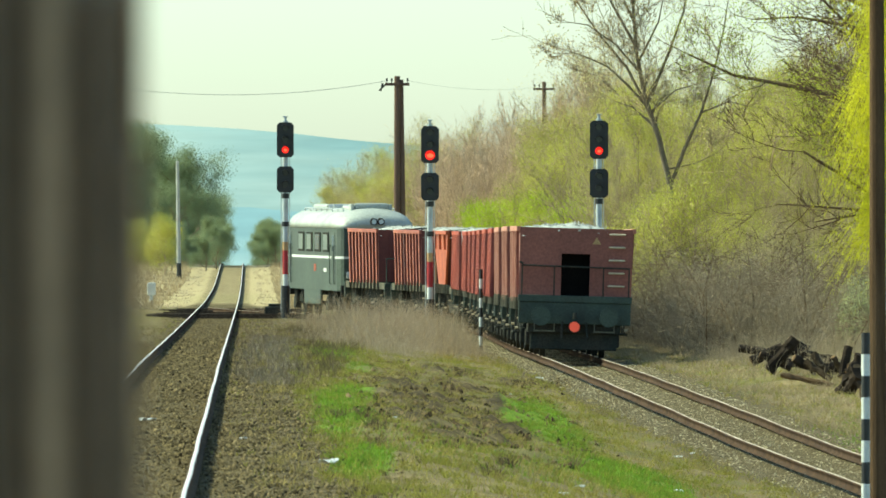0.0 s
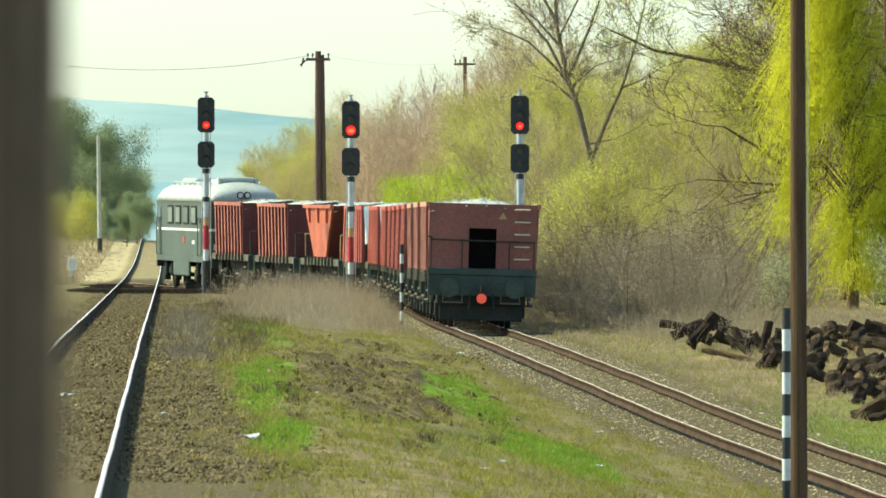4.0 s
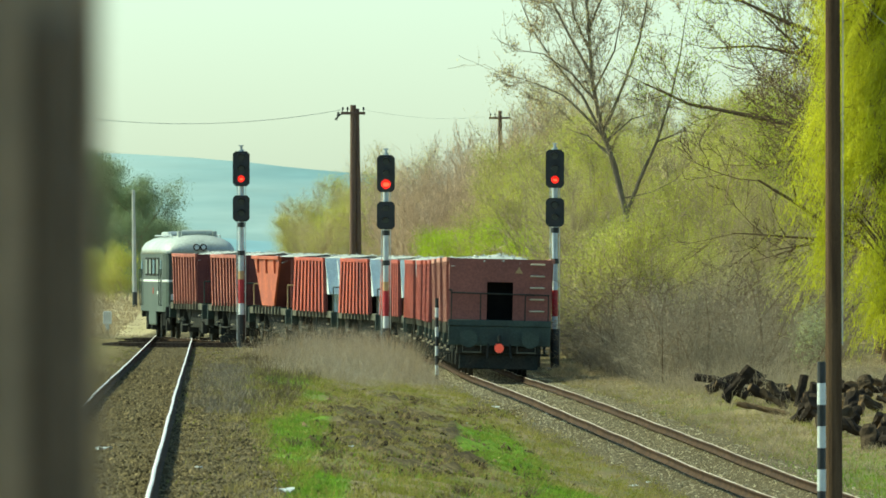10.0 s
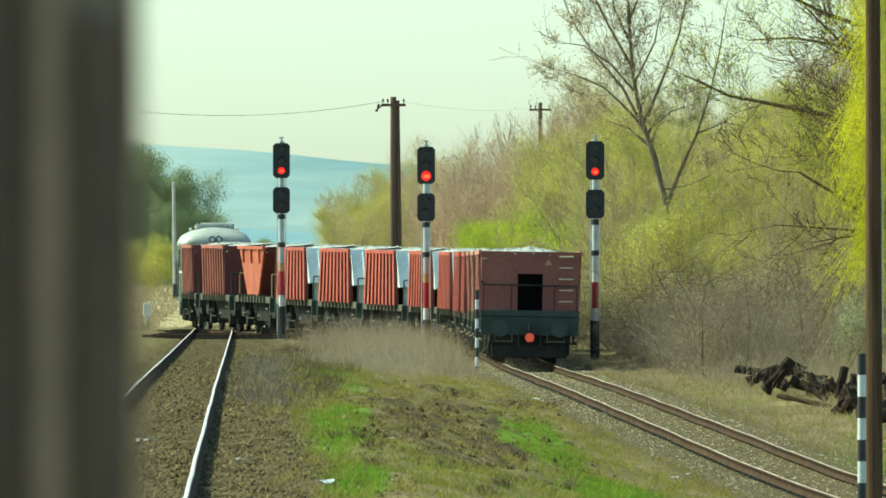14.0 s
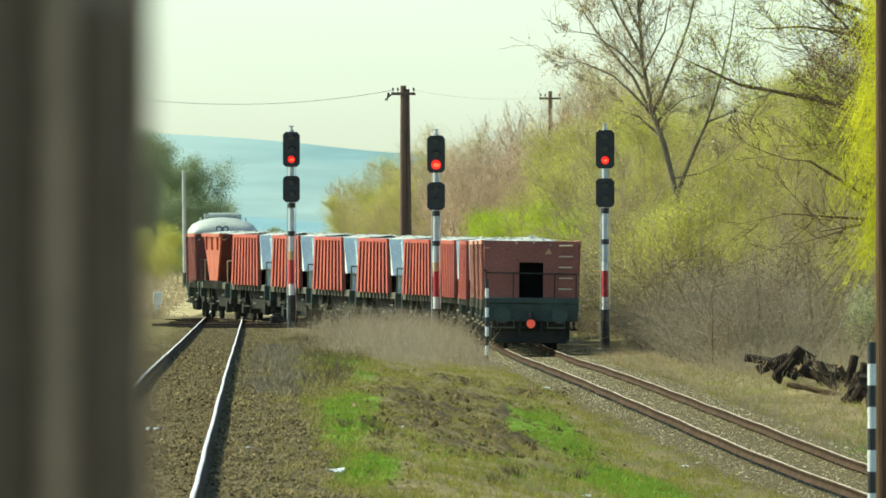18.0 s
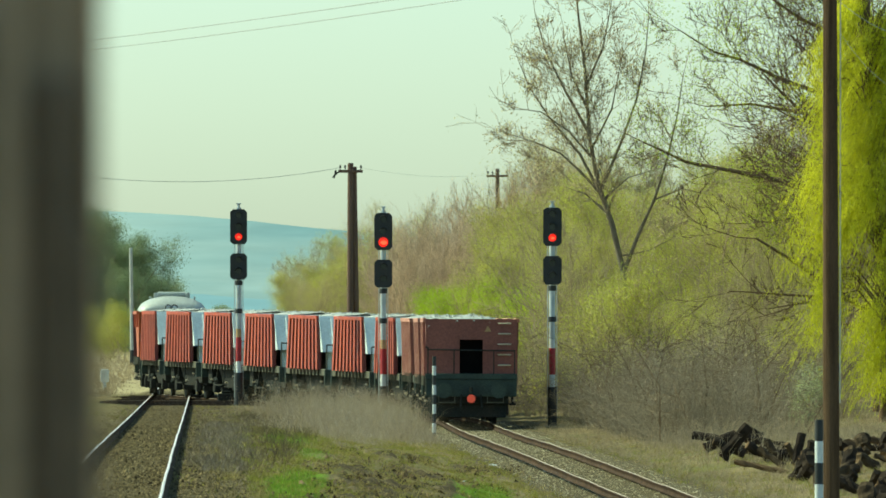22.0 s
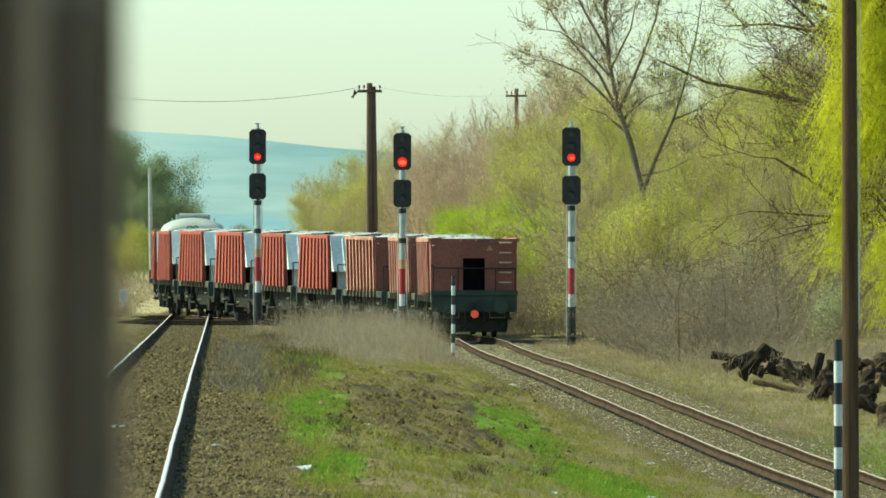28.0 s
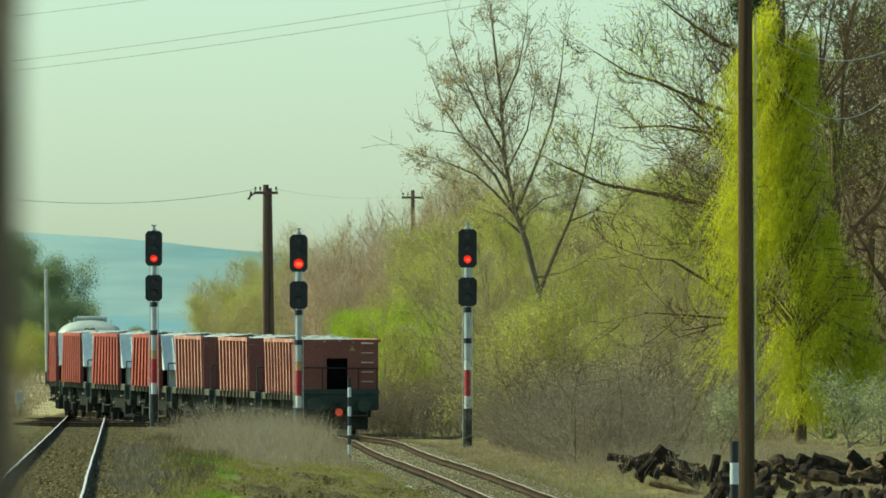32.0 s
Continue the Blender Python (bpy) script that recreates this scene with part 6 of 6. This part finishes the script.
    # tall trees behind the willow, whose boughs reach left over the sky
    limb_tree("tall spreading tree with long dark boughs and sparse leaves", 92, 372, 1640, (
        (0.26, (1640, 560), (1640, 300), (1630, 120), (1600, -40), (1570, -160), (1560, -300)),
        (0.13, (1640, 260), (1560, 200), (1462, 165), (1380, 148), (1300, 132), (1222, 96)),
        (0.1, (1632, 140), (1560, 70), (1500, 45), (1412, 30), (1332, 34)),
        (0.09, (1610, 0), (1530, 10), (1467, -12), (1392, -47), (1342, -62), (1282, -100)),
        (0.08, (1590, -80), (1500, -120), (1430, -170), (1380, -210)),
        (0.08, (1600, -40), (1640, -120), (1680, -220)),
        (0.08, (1636, 60), (1700, -20), (1760, -80), (1810, -160)),
        (0.06, (1570, -160), (1520, -230), (1470, -280)),
        (0.06, (1560, 200), (1500, 230), (1440, 240)),
        (0.08, (1640, 200), (1720, 140), (1800, 100))), M["bark_brown"], M["leaf_bright"], 0.036, 2.0, 4)
    over = tree("tall spreading tree with sparse leaves", 92, 17, 0.2, 5, (10, 6, 4, 3, 2), M["bark"], M["leaf_olive"], 0.045, 4, 0.3, first=0.22, angle=50, wander=0.12)
    plant(over, at_px(1820, 500, 366)[0], 366, 200, 1.0)
    dark = tree("dark bare tree with dense branches", 95, 13, 0.2, 5, (10, 6, 5, 3, 3), M["bark_brown"], None, first=0.17, angle=42)
    for q, d, t in ((1700, 352, 10), (1830, 342, 130), (1900, 345, 250), (1760, 400, 70), (1860, 410, 190), (1680, 430, 300), (1790, 440, 40), (1900, 430, 110), (1730, 470, 20), (1840, 380, 330)):
        f = plant if t == 10 else again
        f(dark, at_px(q, 500, d)[0], d, t, 1.0 if d < 350 else 1.3)
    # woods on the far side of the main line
    # leaf colour here has the distance haze mixed in
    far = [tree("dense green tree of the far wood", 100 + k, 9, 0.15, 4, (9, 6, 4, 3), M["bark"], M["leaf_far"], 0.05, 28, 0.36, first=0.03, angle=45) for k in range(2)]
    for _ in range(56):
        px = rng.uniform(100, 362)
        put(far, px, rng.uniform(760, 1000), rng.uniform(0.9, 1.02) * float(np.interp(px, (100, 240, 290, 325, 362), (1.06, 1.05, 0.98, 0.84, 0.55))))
    for _ in range(16):
        put(far, rng.uniform(150, 400), rng.uniform(720, 790), rng.uniform(0.28, 0.45))
    for _ in range(12):
        put(far, rng.uniform(472, 500), rng.uniform(800, 900), rng.uniform(0.3, 0.44))
    near_shrub = tree("yellow-green shrub at the edge of the far wood", 108, 4.6, 0.06, 3, (9, 5, 4), M["twig"], M["leaf"], 0.05, 14, 0.34, first=0.02, angle=45, kind="bush")
    for k in range(9):
        put([near_shrub], rng.uniform(120, 312), rng.uniform(690, 716), rng.uniform(0.5, 0.85))


def build_willow():
    """A weeping willow: overlapping fronds of hanging shoots, blown a little to one side."""
    rng = np.random.default_rng(61)
    x0, y0, _ = at_px(1643, 600, 335)
    g = float(land(x0, y0))
    root = tagged(new("willow_tree"), "weeping willow with bright yellow-green hanging shoots", "tree")
    root.location = (x0, y0, g)
    zs = (0.6, 2.0, 3.6, 5.0, 6.4, 8.6, 10.5, 12.3, 13.6)
    left = (-1.4, -2.2, -1.8, -1.3, -1.5, -2.5, -2.2, -1.6, -0.8)
    right = (1.1, 2.1, 2.4, 1.9, 1.1, 0.8, 0.6, 0.3, 0.1)
    segs, strands, cents = [], [], []
    crown = [Vector((0.1, 0, -0.2)), Vector((0.15, 0.1, 3.2)), Vector((-0.1, 0.1, 6.5)), Vector((-0.4, 0, 10.0)), Vector((-0.4, 0, 13.2))]
    segs += [(p, q, 0.2 - 0.04 * i, 0.16 - 0.04 * i) for i, (p, q) in enumerate(zip(crown, crown[1:]))]
    boughs = [(1.5 + 11.6 * (k + rng.uniform(0, 1)) / 36, rng.uniform(0, 1)) for k in range(36)]
    for k in range(280):
        z, u = boughs[k % 36]
        z, u = max(1.4, z + rng.normal(0, 0.3)), min(max(u + rng.normal(0, 0.11), -0.05), 1.05)
        lo, hi = float(np.interp(z, zs, left)), float(np.interp(z, zs, right))
        half = (hi - lo) / 2
        a = Vector((lo + 0.25 + u * (hi - lo - 0.25), rng.uniform(-1, 1) * 1.2 * math.sqrt(max(0.05, 1 - min(1.0, (2 * u - 1) ** 2))) * min(half, 1.2), z))
        f = min(max(z - 1.0, 3.0), 13.0) / 13.2 * 4
        i = min(int(f), 3)
        stem = crown[i].lerp(crown[i + 1], f - i)
        bend = stem.lerp(a, 0.6) + Vector((0, 0, 0.5))
        segs += [(stem, bend, 0.03, 0.02), (bend, a, 0.02, 0.01)]
        length = min(rng.uniform(1.2, 3.6), z - rng.uniform(0.05, 0.7))
        if length < 0.5:
            continue
        blow = Vector((rng.normal(-0.4, 0.16), rng.normal(0, 0.1), -1))
        for _ in range(11):
            s0 = a + Vector(rng.normal(0, 1, 3)) * Vector((0.17, 0.17, 0.14)).length * 0.5
            ln, n = length * rng.uniform(0.5, 1.05), 7
            way = blow + Vector(rng.normal(0, 0.07, 3))
            out = Vector((rng.normal(-0.05, 0.18), rng.normal(0, 0.15), 0.12))
            last = s0
            for j in range(n):
                t = (j + 1) / n
                nx = s0 + way * (ln * t) + out * (math.sin(t * 2.2) * 0.6)
                strands.append((last, nx, 0.005, 0.004))
                cents.append(((last + nx) / 2)[:])
                last = nx
    part("trunk", mesh_from("trunk", *tubes(segs, 7), M["bark_brown"]), None, root)
    tagged(part("shoot_curtain", mesh_from("shoot_curtain", *tubes(strands, 3), M["willow"]), None, root), kind="stuff")
    part("crown", mesh_from("crown", *leaves(np.array(cents), rng, 0.034, 6, 0.07, 2.4), M["willow"]), None, root)


def build_clump():
    rng = np.random.default_rng(77)
    c = Vector(at_px(1572, -175, 371.5))
    pts = rng.normal(0, 1, (900, 3))
    pts *= (np.array([0.95, 0.7, 0.6]) * rng.uniform(0.3, 1, (900, 1)) / np.linalg.norm(pts, axis=1)[:, None])
    ob = new("mistletoe", mesh_from("mistletoe", *leaves(pts, rng, 0.06, 5, 0.12), M["evergreen"]))
    ob.location = c
    tagged(ob, "dark evergreen clump high in the bare tree", "plant")


def build_coach():
    """The edge of the standing train's own doorway, a few metres ahead of the lens."""
    d = 5.0
    k = d / LENS
    X = lambda px: (px - 784) * k
    Z = lambda py: EYE.z - (py - 415) * k
    root = tagged(new("passenger_coach_door"), "worn grey-brown door edge of the standing coach", "coach door")
    root.location = (0, 0, 0)
    lo, hi = -0.12, 3.7

    def bar(name, a, b, y0, y1, z0, z1, m, bevel=0.002, label=""):
        bm = B()
        box(bm, X(a), X(b), y0, y1, z0, z1, bevel)
        part(name, bm, m, root, label)

    bar("door_panel", -1400, 236, d + 0.02, d + 0.06, lo, hi, M["coach"])
    bar("edge_strip", 237, 246, d + 0.015, d + 0.07, lo, hi, M["coach_tan"], 0.001, "rusty edge strip")
    bar("seal", 152, 216, d - 0.005, d + 0.019, lo, Z(-20), M["coach_dark"], 0.006, "dark rubber seal")
    bar("seal_foot", 165, 241, d - 0.006, d + 0.012, lo, Z(250), M["coach_dark"], 0.006)
    bar("moulding", 55, 118, d + 0.0, d + 0.019, lo, hi, M["coach"], 0.006)
    bar("door_leaf_edge", -1400, 22, d - 0.01, d + 0.019, lo, Z(-160), M["coach_dark"], 0.005)
    bm = B()
    rod(bm, (X(238), d + 0.01, Z(-197)), (X(262), d + 0.01, Z(-192)), 0.0025, n=10)
    part("latch_knob", bm, M["coach_tan"], root, "small rusty knob")


build_willow()
build_clump()
build_trees()
build_brush()
build_logs()
build_litter()
build_coach()
build_stones()
build_grass()
motions()
